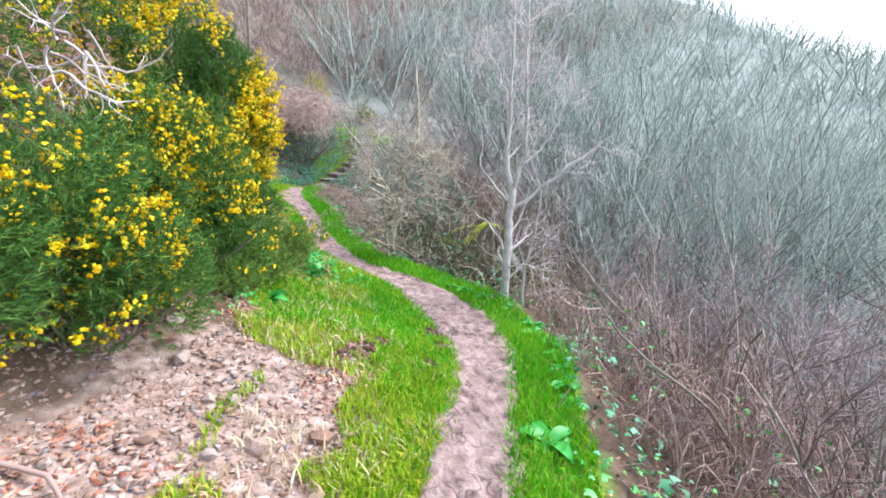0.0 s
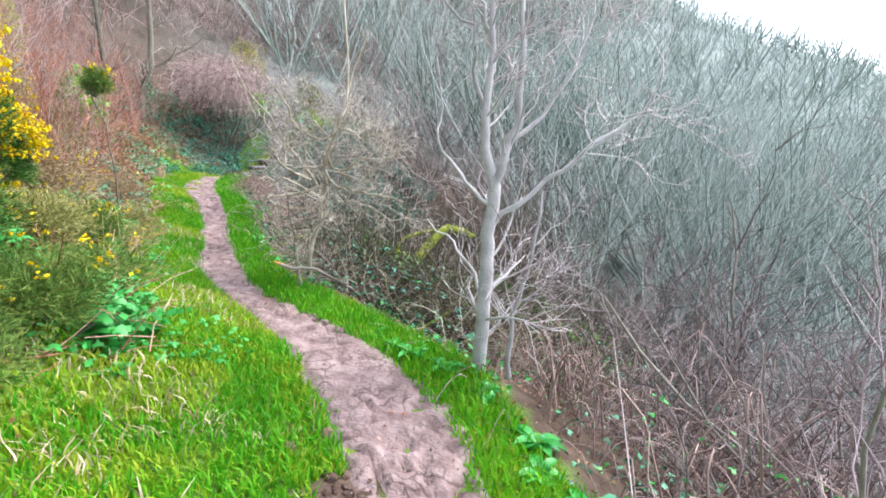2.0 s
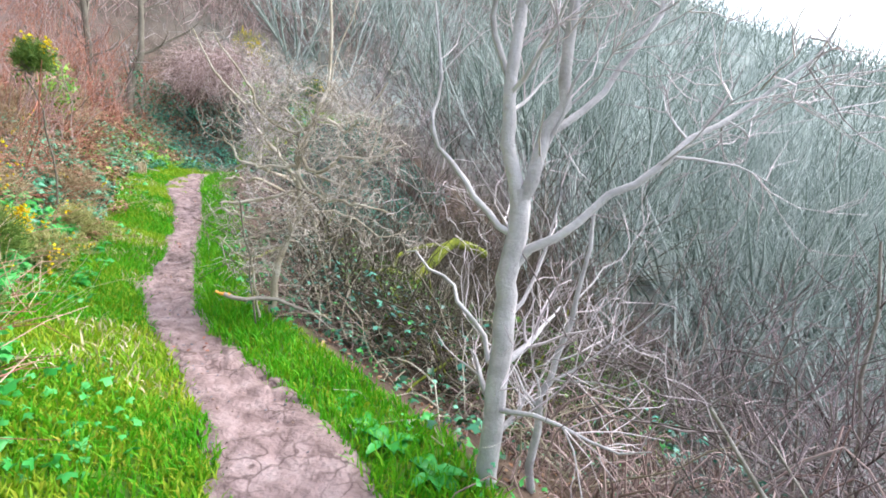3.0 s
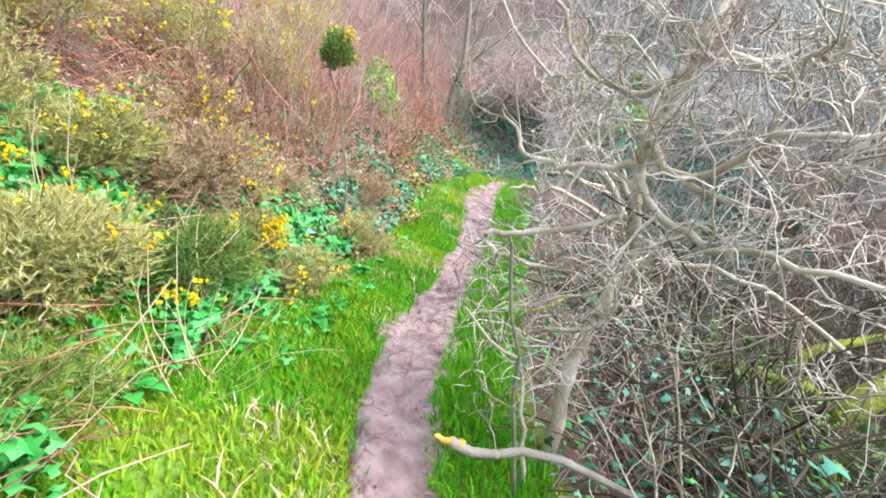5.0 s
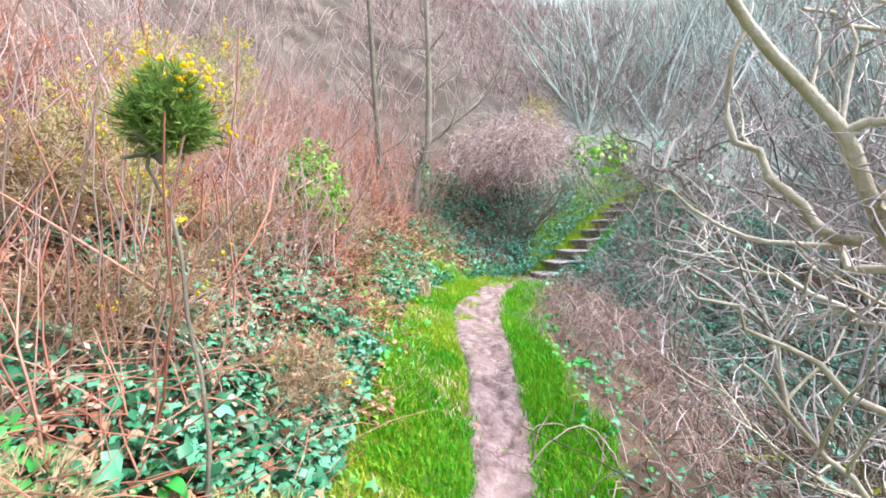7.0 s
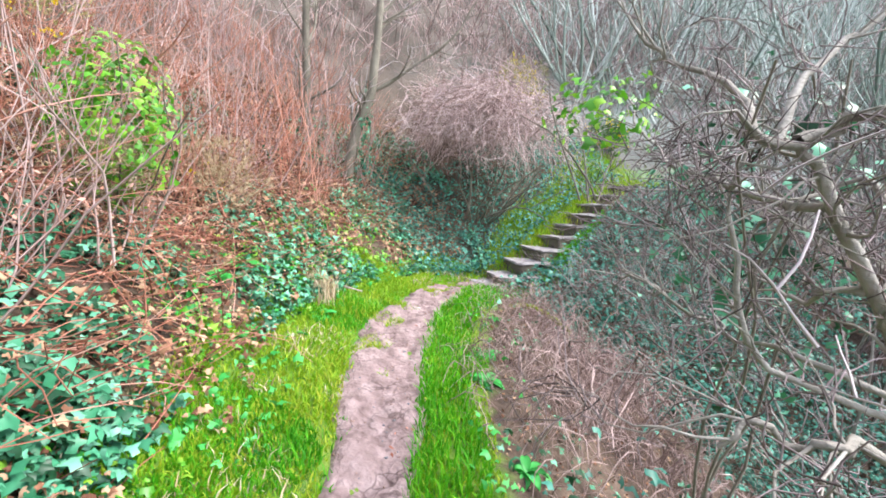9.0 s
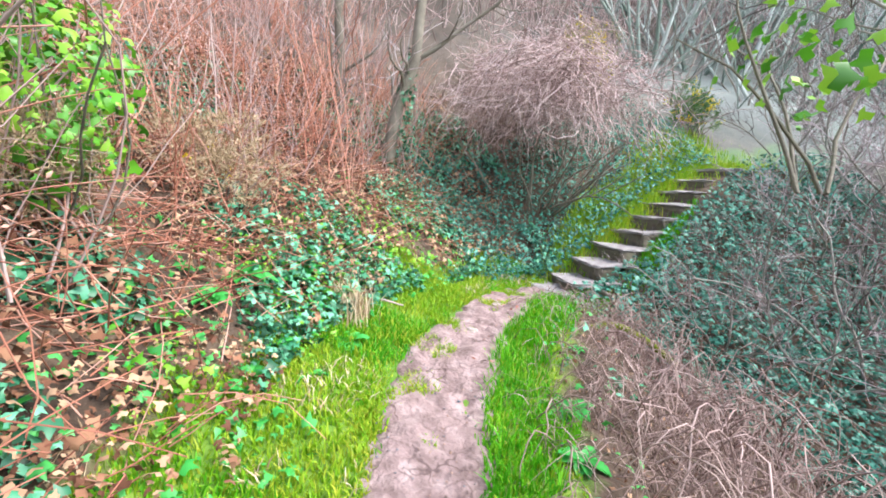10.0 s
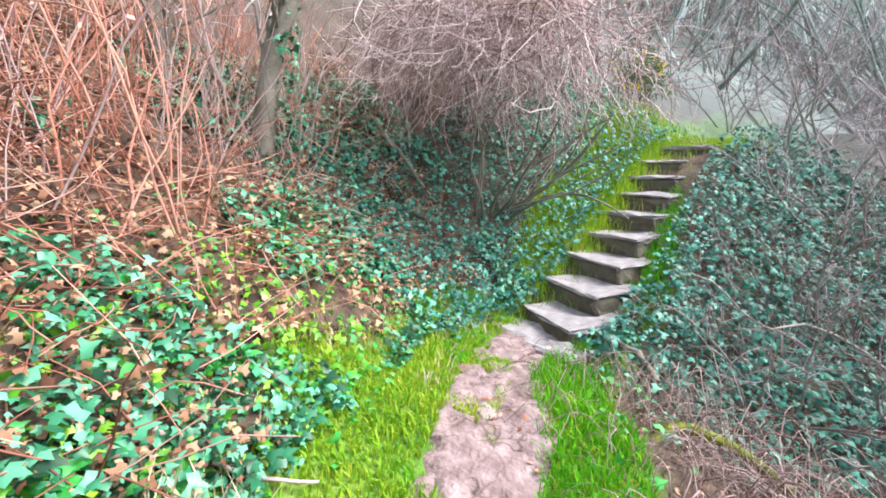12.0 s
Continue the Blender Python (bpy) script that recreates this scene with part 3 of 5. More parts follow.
def build_stones():
    kinds = [rock(rng, 1, f) for f in (.45, .55, .7, .35, .6, .5)]
    clod = [rock(rng, 1, .7) for _ in range(3)]
    for me in clod:
        me.materials[0] = M_clod
    P, *_ = scatter(900, -1.6, 1, 2.2, 5.6, lambda S, W, U, X, Y: (S > W + .25) & (S < 2.4) & (U < 5.2))
    for k, p in enumerate(P[:110]):
        s = rng.uniform(.018, .05) * (1.7 if k % 11 == 0 else 1)
        ob = tagged(new("stone", kinds[k % 6]), "angular pinkish grey stone lying on the scree", "stone", "scree stones")
        ob.matrix_basis = pose(p[0], p[1], p[2] + s * .15, *rng.uniform(-25, 25, 2), rng.uniform(0, 360)) @ Matrix.Scale(s, 4)
    Q, *_ = scatter(52000, -2.2, 1.2, 1.8, 5.8, lambda S, W, U, X, Y: (S > W + .15 + .3 * vnoise(X * 2, Y * 2, 44)) & (S < 2.6) & (U < 5.3))
    base = np.array([(1, 0, .1), (-.5, .8, .1), (-.5, -.8, .1), (0, .1, .38), (.2, .1, -.4)])
    tri = np.array([(0, 1, 3), (1, 2, 3), (2, 0, 3), (1, 0, 4), (2, 1, 4), (0, 2, 4)])
    s = (.004 + .03 * rng.uniform(0, 1, len(Q)) ** 5)[:, None, None]
    a = rng.uniform(0, 6.28, len(Q))
    c, sn = np.cos(a)[:, None], np.sin(a)[:, None]
    b = np.stack([c * base[:, 0] - sn * base[:, 1], sn * base[:, 0] + c * base[:, 1], np.repeat(base[None, :, 2], len(Q), 0)], 2)
    b = b + rng.normal(0, .25, b.shape)
    V = (Q[:, None] + s * b).reshape(-1, 3)
    F = ((np.arange(len(Q)) * 5)[:, None, None] + tri).reshape(-1, 3)
    tagged(new("shale_chips", mesh_np("shale_chips", V, F, M_stone)), "loose broken shale chips on the bank", "gravel", kind="stuff")
    Q2, *_ = scatter(15000, -2.4, 1, 2, 6, lambda S, W, U, X, Y: (S > W + .5) & (S < 2.6) & (U < 5.8) & clumpy(X, Y, 1.6, 46, .5))
    N = gnormal(Q2[:, 0], Q2[:, 1])
    tagged(new("leaf_litter", mesh_np("leaf_litter", *leaves(Q2 + N * .012, N, .035, rng, "long", .3, .6), M_bracken)), "rusty dead leaves lying over the scree", "leaves", kind="stuff")
    # chips trodden into the path
    Q, *_ = scatter(14000, -7.3, 1.6, 2.5, 16, lambda S, W, U, X, Y: np.abs(S) < W)
    Q = Q[:1500]
    s = rng.uniform(.004, .012, len(Q))[:, None, None]
    V = (Q[:, None] + np.array([0, 0, .042]) + s * b[:len(Q)]).reshape(-1, 3)
    F = ((np.arange(len(Q)) * 5)[:, None, None] + tri).reshape(-1, 3)
    tagged(new("path_grit", mesh_np("path_grit", V, F, M_stone)), "small stone chips trodden into the path", "gravel", kind="stuff")
    Q, *_ = scatter(5000, -7.3, .5, 6, 16, lambda S, W, U, X, Y: (np.abs(S) < W * .9) & (clumpy(X, Y, 1.7, 81, .62)))
    N = gnormal(Q[:, 0], Q[:, 1])
    tagged(new("leaf_litter", mesh_np("leaf_litter", *leaves(Q[:170] + np.array([0, 0, .05]), N[:170], .04, rng, "long", .3, .25), M_bracken)), "few rusty leaves trodden on the footpath", "leaves", kind="stuff")
    # earth clods broken out of the turf
    for k in range(110):
        ex, ey, rad = EARTH[k % len(EARTH)]
        x, y, sz = ex + rng.normal(0, rad * .55), ey + rng.normal(0, rad * .55), rng.uniform(.012, .042)
        ob = tagged(new("earth_clod", clod[k % 3]), "dark crumbled clod of earth on the verge", "clod", "earth clods")
        ob.matrix_basis = pose(x, y, float(ground([x], [y])[0]) + sz * .3, *rng.uniform(-30, 30, 2), rng.uniform(0, 360)) @ Matrix.Scale(sz, 4)
    C = CURVE[(CURVE[:, 1] > 5.6) & (CURVE[:, 1] < 10)]
    for k in range(46):
        i = int(rng.integers(len(C) - 1))
        c, d = C[i], C[i + 1] - C[i]
        n = np.array([-d[1], d[0]]) / (np.hypot(d[0], d[1]) + 1e-9)
        x, y = c[:2] + n * (c[3] + rng.uniform(-.01, .05))
        sz = rng.uniform(.012, .03)
        ob = tagged(new("earth_clod", clod[k % 3]), "dark crumbled clod of earth on the verge", "clod", "earth clods")
        ob.matrix_basis = pose(x, y, gz(x, y) + sz * .4, *rng.uniform(-30, 30, 2), rng.uniform(0, 360)) @ Matrix.Scale(sz, 4)
    # stones in the path and flat slabs at the foot of the steps
    for x, y, s in ((-.98, 4.2, .12), (-.8, 4.15, .08), (-.02, 3.75, .09), (-1.05, 4.36, .08), (-.45, 3.95, .06), (-.15, 3.6, .055), (.05, 6.35, .07), (-.05, 6.15, .05), (.62, 5.05, .035), (-6.25, 13.85, .09), (-6.55, 14.55, .1), (-6.42, 14.2, .06), (-6.95, 15.0, .08), (-4.6, 11.9, .04), (-4.45, 11.8, .035)):
        ob = tagged(new("stone", kinds[int(abs(x) * 10) % 6]), "angular pinkish stone lying on the scree" if y < 4.6 else "pale stone half sunk in the trodden path", "stone", "scree stones" if y < 4.6 else "path stones")
        ob.matrix_basis = pose(x, y, float(ground([x], [y])[0]) + s * .2, 5, -6, x * 90) @ Matrix.Scale(s, 4)
    for x, y, sx, sy, a in ((-6.95, 15.85, .55, .32, -25), (-6.5, 15.6, .35, .22, -10)):
        ob = tagged(new("flat_slab", box_mesh("flat_slab", sx, sy, .09, M_tread, .02, 5)), "flat worn stone slab at the foot of the steps", "slab", "slabs by the steps")
        ob.matrix_basis = pose(x, y, float(ground([x], [y])[0]) + .05, 2, 3, a)


build_stones()


# ---- trees ----
def woody(name, label, category, limbs, r, subs=9, twigs=7, sub_len=.8, twig_len=.35, sub_r=.45, min_r=.0035, bark=None, wood=None, wander=.22, lift=.03, group="", place=None, third=0, clear=.25):
    """A bare tree: given main limbs (points, radii), with side branches and twigs grown on them."""
    tree = thing(name, label, category, group)
    if place is not None:
        tree.matrix_basis = place
    bark, wood = bark or M_bark, wood or M_twig
    V, F = tubes(limbs[:1], 8)
    part("trunk", mesh_np("trunk", V, F, bark, True), tree)
    for L in limbs[1:]:
        V, F = tubes([L], 6)
        part("limb", mesh_np("limb", V, F, bark, True), tree)
    side, fine = [], []
    for L in limbs:
        length = np.linalg.norm(np.diff(L[0], axis=0), axis=1).sum()
        for _ in range(max(3, int(subs * length))):
            p, d, rad = offshoot(r, L, .22, .98, 1.0)
            s = grow(r, p, d, sub_len * r.uniform(.5, 1.3), max(min_r * 1.6, rad * sub_r * r.uniform(.5, 1)), 7, wander, lift, .16)
            side.append(s)
            for _ in range(twigs):
                q, e, rr = offshoot(r, s, .2, 1.0, .9)
                t = grow(r, q, e, twig_len * r.uniform(.5, 1.4), max(min_r, rr * .55), 5, wander * .9, lift, .35)
                fine.append(t)
                for _ in range(third):
                    q2, e2, r2 = offshoot(r, t, .2, 1.0, .9)
                    fine.append(grow(r, q2, e2, twig_len * .5 * r.uniform(.5, 1.3), min_r * .8, 4, wander, lift, .6))

    def off_path(lines):
        # boughs that would hang over the path are worn or cut away
        Q = np.array([L[0][[len(L[0]) // 4, len(L[0]) // 2, -2, -1]] for L in lines])
        S = along(Q[..., 0], Q[..., 1])[0].reshape(-1, 4)
        ok = ((S < -clear) | (S > 1.2) | (Q[..., 2] > 2.7)).all(1)
        return [L for L, k in zip(lines, ok) if k]

    side, fine = off_path(side), off_path(fine)
    for L in side:
        part("branch", mesh_np("branch", *tubes([L], 5), bark, True), tree)
    V, F = tubes(fine, 3)
    tagged(part("crown", mesh_np("crown", V, F, wood), tree), kind="stuff")
    return tree


def limb(points, r0, r1, n=12, seed=0, shake=.02):
    """A limb through a few places, smoothed and shaken a little."""
    r = np.random.default_rng(seed)
    P = np.array(points, float)
    t = np.linspace(0, len(P) - 1, n)
    i = np.minimum(t.astype(int), len(P) - 2)
    f = (t - i)[:, None]
    p0, p1, p2, p3 = P[np.maximum(i - 1, 0)], P[i], P[i + 1], P[np.minimum(i + 2, len(P) - 1)]
    Q = .5 * (2 * p1 + (p2 - p0) * f + (2 * p0 - 5 * p1 + 4 * p2 - p3) * f ** 2 + (3 * p1 - p0 - 3 * p2 + p3) * f ** 3)
    Q[1:-1] += r.normal(0, shake, Q[1:-1].shape)
    return Q, np.linspace(r0, r1, n)


def build_trees():
    r = np.random.default_rng(11)
    z = gz(.8, 7.25) - .1
    woody("ash_tree", "pale grey bare tree forking low beside the path", "tree", [
        limb([(.82, 7.24, z), (.83, 7.24, .21), (.85, 7.25, .79), (.86, 7.25, 1.07), (.87, 7.25, 1.4)], .052, .042, 14, 1, .006),
        limb([(.87, 7.25, 1.33), (.82, 7.24, 1.62), (.81, 7.24, 1.82), (.83, 7.29, 2.13), (.83, 7.34, 2.47), (.82, 7.44, 3.32), (.8, 7.5, 4.6)], .036, .009, 16, 2, .008),
        limb([(.87, 7.25, 1.33), (.96, 7.26, 1.6), (1.01, 7.24, 1.82), (1.01, 7.22, 2.15), (1.0, 7.27, 2.44), (.99, 7.37, 3.26), (1.05, 7.4, 4.5)], .034, .009, 16, 3, .008),
        limb([(.88, 7.25, 1.08), (1.08, 7.23, 1.26), (1.32, 7.22, 1.47), (1.48, 7.24, 1.61), (1.68, 7.33, 1.75), (1.95, 7.4, 1.95)], .021, .006, 14, 4, .012),
        limb([(.85, 7.25, 1.21), (.71, 7.27, 1.32), (.57, 7.3, 1.51), (.48, 7.31, 1.69), (.52, 7.34, 1.87), (.46, 7.4, 2.15)], .016, .005, 14, 5, .012),
        limb([(.81, 7.24, 1.81), (.71, 7.27, 2.03), (.72, 7.28, 2.26), (.53, 7.3, 2.47), (.42, 7.33, 2.77)], .015, .005, 12, 6, .015),
        limb([(.97, 7.26, 1.62), (1.16, 7.35, 1.78), (1.33, 7.42, 2.05), (1.44, 7.49, 2.34), (1.47, 7.54, 2.71)], .017, .005, 12, 7, .015),
        limb([(1.04, 7.38, -.1), (1.05, 7.38, .31), (1.07, 7.38, .56), (1.17, 7.4, .9), (1.2, 7.45, 1.3)], .024, .008, 10, 8, .015),
        limb([(.84, 7.25, .6), (.7, 7.3, .8), (.55, 7.35, .95), (.35, 7.45, 1.05)], .014, .004, 10, 9, .02),
        limb([(1.0, 7.27, 2.4), (1.15, 7.3, 2.8), (1.4, 7.35, 3.2)], .014, .005, 10, 10, .02),
        limb([(.83, 7.3, 2.2), (.7, 7.4, 2.6), (.45, 7.5, 3.1)], .014, .005, 10, 11, .02)],
        r, 6, 7, .6, .32, .5, .0028, third=2, clear=.72)
    z = gz(-1.16, 8.66) - .1
    woody("twisted_tree", "twisted pale bare tree leaning over the path", "tree", [
        limb([(-1.2, 8.66, z), (-1.16, 8.66, .18), (-1.15, 8.7, .41), (-1.15, 8.75, .58), (-1.1, 8.88, .78), (-1.04, 8.95, .97), (-1.05, 8.93, 1.28), (-1.03, 8.96, 1.51), (-.94, 9.06, 1.73), (-.93, 9.07, 1.87), (-.86, 9.14, 2.03), (-.88, 9.27, 2.5), (-.95, 9.4, 3.2)], .034, .012, 26, 11, .01),
        limb([(-1.05, 8.93, 1.38), (-1.18, 8.86, 1.38), (-1.32, 8.78, 1.37), (-1.41, 8.68, 1.41), (-1.45, 8.67, 1.51), (-1.52, 8.63, 1.6)], .019, .006, 14, 12, .012),
        limb([(-1.05, 8.94, 1.34), (-.94, 8.83, 1.22), (-.75, 8.75, 1.15), (-.54, 8.68, 1.12), (-.36, 8.65, 1.12), (-.1, 8.7, 1.05)], .017, .007, 14, 13, .012),
        limb([(-1.03, 8.96, 1.5), (-.85, 8.86, 1.33), (-.65, 8.78, 1.43), (-.52, 8.78, 1.47), (-.36, 8.88, 1.49), (-.1, 9.0, 1.6)], .018, .006, 14, 14, .012),
        limb([(-.85, 8.86, 1.33), (-.62, 8.89, 1.24), (-.5, 8.88, 1.3), (-.44, 8.87, 1.41), (-.37, 8.94, 1.55), (-.3, 9.0, 1.9)], .014, .005, 14, 15, .012),
        limb([(-1.06, 8.92, 1.17), (-1.24, 8.79, 1.12), (-1.4, 8.69, 1.08), (-1.51, 8.57, 1.08), (-1.48, 8.57, 1.01), (-1.36, 8.66, .95), (-1.16, 8.81, .91)], .017, .008, 18, 16, .008),
        limb([(-.94, 9.06, 1.79), (-.79, 9.07, 1.78), (-.66, 9.07, 1.68), (-.57, 9.02, 1.75), (-.51, 9.09, 1.79), (-.3, 9.1, 2.1)], .02, .006, 14, 17, .012),
        limb([(-.94, 9.05, 1.73), (-1.12, 9.01, 1.65), (-1.28, 8.98, 1.72), (-1.37, 8.88, 1.86), (-1.39, 8.85, 1.99), (-1.46, 8.77, 2.13), (-1.6, 8.7, 2.4)], .017, .006, 16, 18, .012),
        limb([(-1.04, 8.95, .99), (-1.06, 8.85, .91), (-1.05, 8.78, .79), (-1.11, 8.72, .72), (-1.21, 8.6, .72)], .019, .009, 14, 19, .008),
        limb([(-1.12, 8.4, z), (-1.12, 8.4, .29), (-1.13, 8.39, .48), (-1.15, 8.38, .67), (-1.23, 8.28, .77), (-1.29, 8.22, .87)], .011, .004, 14, 20, .008),
        limb([(-1.03, 8.95, 1.48), (-1.07, 9.06, 1.62), (-.94, 9.36, 2.02), (-.9, 9.4, 2.3), (-.7, 9.5, 2.9)], .018, .006, 12, 22, .012),
        limb([(-1.05, 8.94, 1.1), (-.8, 9.0, 1.0), (-.55, 9.05, .95), (-.3, 9.0, .8), (-.1, 9.1, .78)], .014, .005, 12, 23, .02),
        limb([(-1.04, 8.93, 1.25), (-1.2, 9.1, 1.3), (-1.4, 9.25, 1.5), (-1.55, 9.4, 1.8)], .014, .005, 12, 24, .02)],
        r, 10, 8, .5, .24, .5, .0026, wander=.44, lift=.0, third=2, bark=M_bark_t, wood=M_twig_w)
    z = gz(-1.6, 10.9) - .1
    woody("leaning_tree", "bare leaning tree with mossy stem on the slope", "tree", [
        limb([(-1.6, 10.9, z), (-1.85, 10.6, .9), (-2.01, 10.41, 1.31), (-2.09, 10.31, 1.49), (-2.16, 10.22, 1.62), (-2.21, 10.16, 1.72), (-2.26, 10.1, 1.85), (-2.29, 10.06, 2.0), (-2.39, 9.94, 2.15), (-2.48, 9.82, 2.32), (-2.6, 9.7, 2.7)], .028, .008, 22, 21, .006),
        limb([(-2.27, 10.08, 1.76), (-2.37, 10.12, 1.84), (-2.49, 10.14, 2.01), (-2.5, 10.12, 2.17), (-2.46, 10.16, 2.37)], .014, .005, 12, 22, .01),
        limb([(-2.19, 10.19, 1.67), (-2.35, 10.3, 1.74), (-2.52, 10.26, 1.78), (-2.71, 10.18, 1.92)], .012, .004, 12, 23, .012),
        limb([(-1.95, 10.45, 1.15), (-2.07, 10.02, 1.3), (-2.26, 10.1, 1.4), (-2.46, 10.17, 1.52), (-2.63, 10.12, 1.64)], .013, .004, 14, 24, .012),
        limb([(-1.8, 10.6, .8), (-2.07, 10.02, 1.05), (-2.23, 10.14, 1.11), (-2.37, 10.12, 1.3), (-2.5, 10.12, 1.44)], .013, .004, 14, 25, .012),
        limb([(-1.85, 10.5, .9), (-2.05, 9.88, 1.18), (-2.19, 9.87, 1.16), (-2.26, 9.77, 1.21), (-2.33, 9.69, 1.18)], .018, .01, 14, 26, .01),
        limb([(-2.29, 10.06, 2.0), (-2.18, 10.04, 2.01), (-2.08, 10.0, 1.96), (-1.9, 10.08, 2.1)], .012, .004, 12, 27, .01),
        limb([(-1.95, 10.35, 1.2), (-2.07, 10.01, 1.29), (-2.09, 10.0, 1.44), (-2.06, 10.03, 1.67), (-2.06, 10.03, 1.89), (-2.05, 10.04, 2.3)], .018, .007, 14, 28, .008),
        limb([(-1.95, 10.6, 2.2), (-2.09, 10.47, 2.27), (-2.21, 10.33, 2.26), (-2.36, 10.14, 2.31)], .01, .004, 12, 29, .01),
        limb([(-2.05, 10.35, 1.4), (-2.3, 10.6, 1.5), (-2.6, 10.9, 1.6), (-2.9, 11.2, 1.75)], .014, .004, 12, 30, .02),
        limb([(-1.75, 10.75, .6), (-2.1, 10.8, .75), (-2.45, 11.0, .8), (-2.8, 11.3, .95)], .013, .004, 12, 31, .02)],
        r, 9, 7, .5, .26, .5, .003, third=1, wander=.26, bark=M_bark_t, wood=M_twig, clear=.72)
    z = gz(-2.6, 12.6) - .1
    woody("crooked_tree", "crooked bare tree half hung with ivy", "tree", [
        limb([(-2.5, 12.6, z), (-2.7, 12.42, .9), (-2.83, 12.3, 1.39), (-2.9, 12.24, 1.59), (-2.97, 12.18, 1.76), (-3.05, 12.11, 1.92), (-3.13, 12.05, 2.09), (-3.17, 12.02, 2.15), (-3.26, 11.94, 2.18), (-3.3, 11.91, 2.24)], .027, .01, 20, 31, .006),
        limb([(-3.18, 12.01, 2.17), (-3.12, 12.06, 2.22), (-3.02, 12.01, 2.23), (-2.93, 11.95, 2.26), (-2.7, 11.9, 2.3)], .02, .006, 12, 32, .01),
        limb([(-3.22, 11.98, 2.17), (-3.19, 12.13, 2.34), (-3.12, 12.31, 2.49), (-3.03, 12.39, 2.59), (-2.9, 12.5, 2.9)], .014, .005, 12, 33, .01),
        limb([(-3.27, 11.93, 2.19), (-3.36, 12.12, 2.36), (-3.51, 12.12, 2.46), (-3.63, 12.15, 2.54), (-3.8, 12.3, 2.8)], .013, .004, 12, 34, .012),
        limb([(-2.75, 12.35, 1.1), (-2.99, 11.75, 1.5), (-3.06, 11.65, 1.52), (-3.12, 11.67, 1.5), (-3.19, 11.63, 1.52), (-3.24, 11.6, 1.47)], .013, .006, 14, 35, .01),
        limb([(-2.85, 12.28, 1.4), (-3.21, 12.11, 1.54), (-3.28, 12.06, 1.81), (-3.31, 12.03, 2.02), (-3.29, 12.05, 2.3)], .012, .005, 14, 36, .01),
        limb([(-2.99, 12.16, 1.8), (-3.1, 12.2, 1.74), (-3.19, 12.26, 1.73), (-3.32, 12.28, 1.86)], .011, .004, 12, 37, .012),
        limb([(-2.95, 12.2, 1.7), (-2.99, 12.17, 2.05), (-3.09, 12.22, 2.06), (-3.18, 12.14, 2.0), (-3.26, 12.2, 1.76), (-3.17, 12.4, 1.55)], .01, .004, 14, 38, .01),
        limb([(-2.85, 12.25, 1.45), (-3.06, 12.15, 1.55), (-3.25, 12.34, 1.53), (-3.52, 12.51, 1.59), (-3.77, 12.56, 1.7)], .012, .004, 14, 39, .012),
        limb([(-3.1, 12.1, 2.0), (-3.4, 12.5, 2.1), (-3.8, 13.0, 2.3), (-4.1, 13.4, 2.7)], .016, .005, 12, 40, .02)],
        r, 8, 7, .48, .24, .45, .0026, wander=.4, third=1, bark=M_bark_m, wood=M_twig_b)
    z = gz(-8.4, 14.85) - .15
    woody("sycamore", "slender mossy trunk forking high on the bank", "tree", [
        limb([(-8.74, 14.75, z), (-8.62, 14.85, 2.9), (-8.4, 15.0, 3.8), (-8.33, 15.05, 5.2), (-8.28, 15.1, 7.5)], .1, .035, 14, 41, .012),
        limb([(-8.45, 14.98, 3.55), (-8.0, 15.4, 4.0), (-7.5, 15.8, 4.5), (-7.2, 16.1, 5.2)], .032, .008, 12, 42, .02),
        limb([(-8.34, 15.06, 5.0), (-8.6, 15.3, 5.6), (-8.9, 15.4, 6.6)], .03, .008, 10, 43)],
        r, 3, 4, .9, .4, .5, .004, bark=M_bark_d)
    z = gz(-9.1, 14.3) - .15
    woody("sycamore", "straight brown trunk high on the bank", "tree", [
        limb([(-9.1, 14.27, z), (-9.09, 14.29, 3.2), (-9.09, 14.29, 4.5), (-9.12, 14.3, 8)], .09, .035, 12, 51, .01),
        limb([(-9.09, 14.29, 4.2), (-9.3, 14.6, 4.8), (-9.6, 14.8, 5.8)], .03, .008, 10, 52)],
        r, 3, 4, .9, .4, .5, .004, bark=M_bark_d)
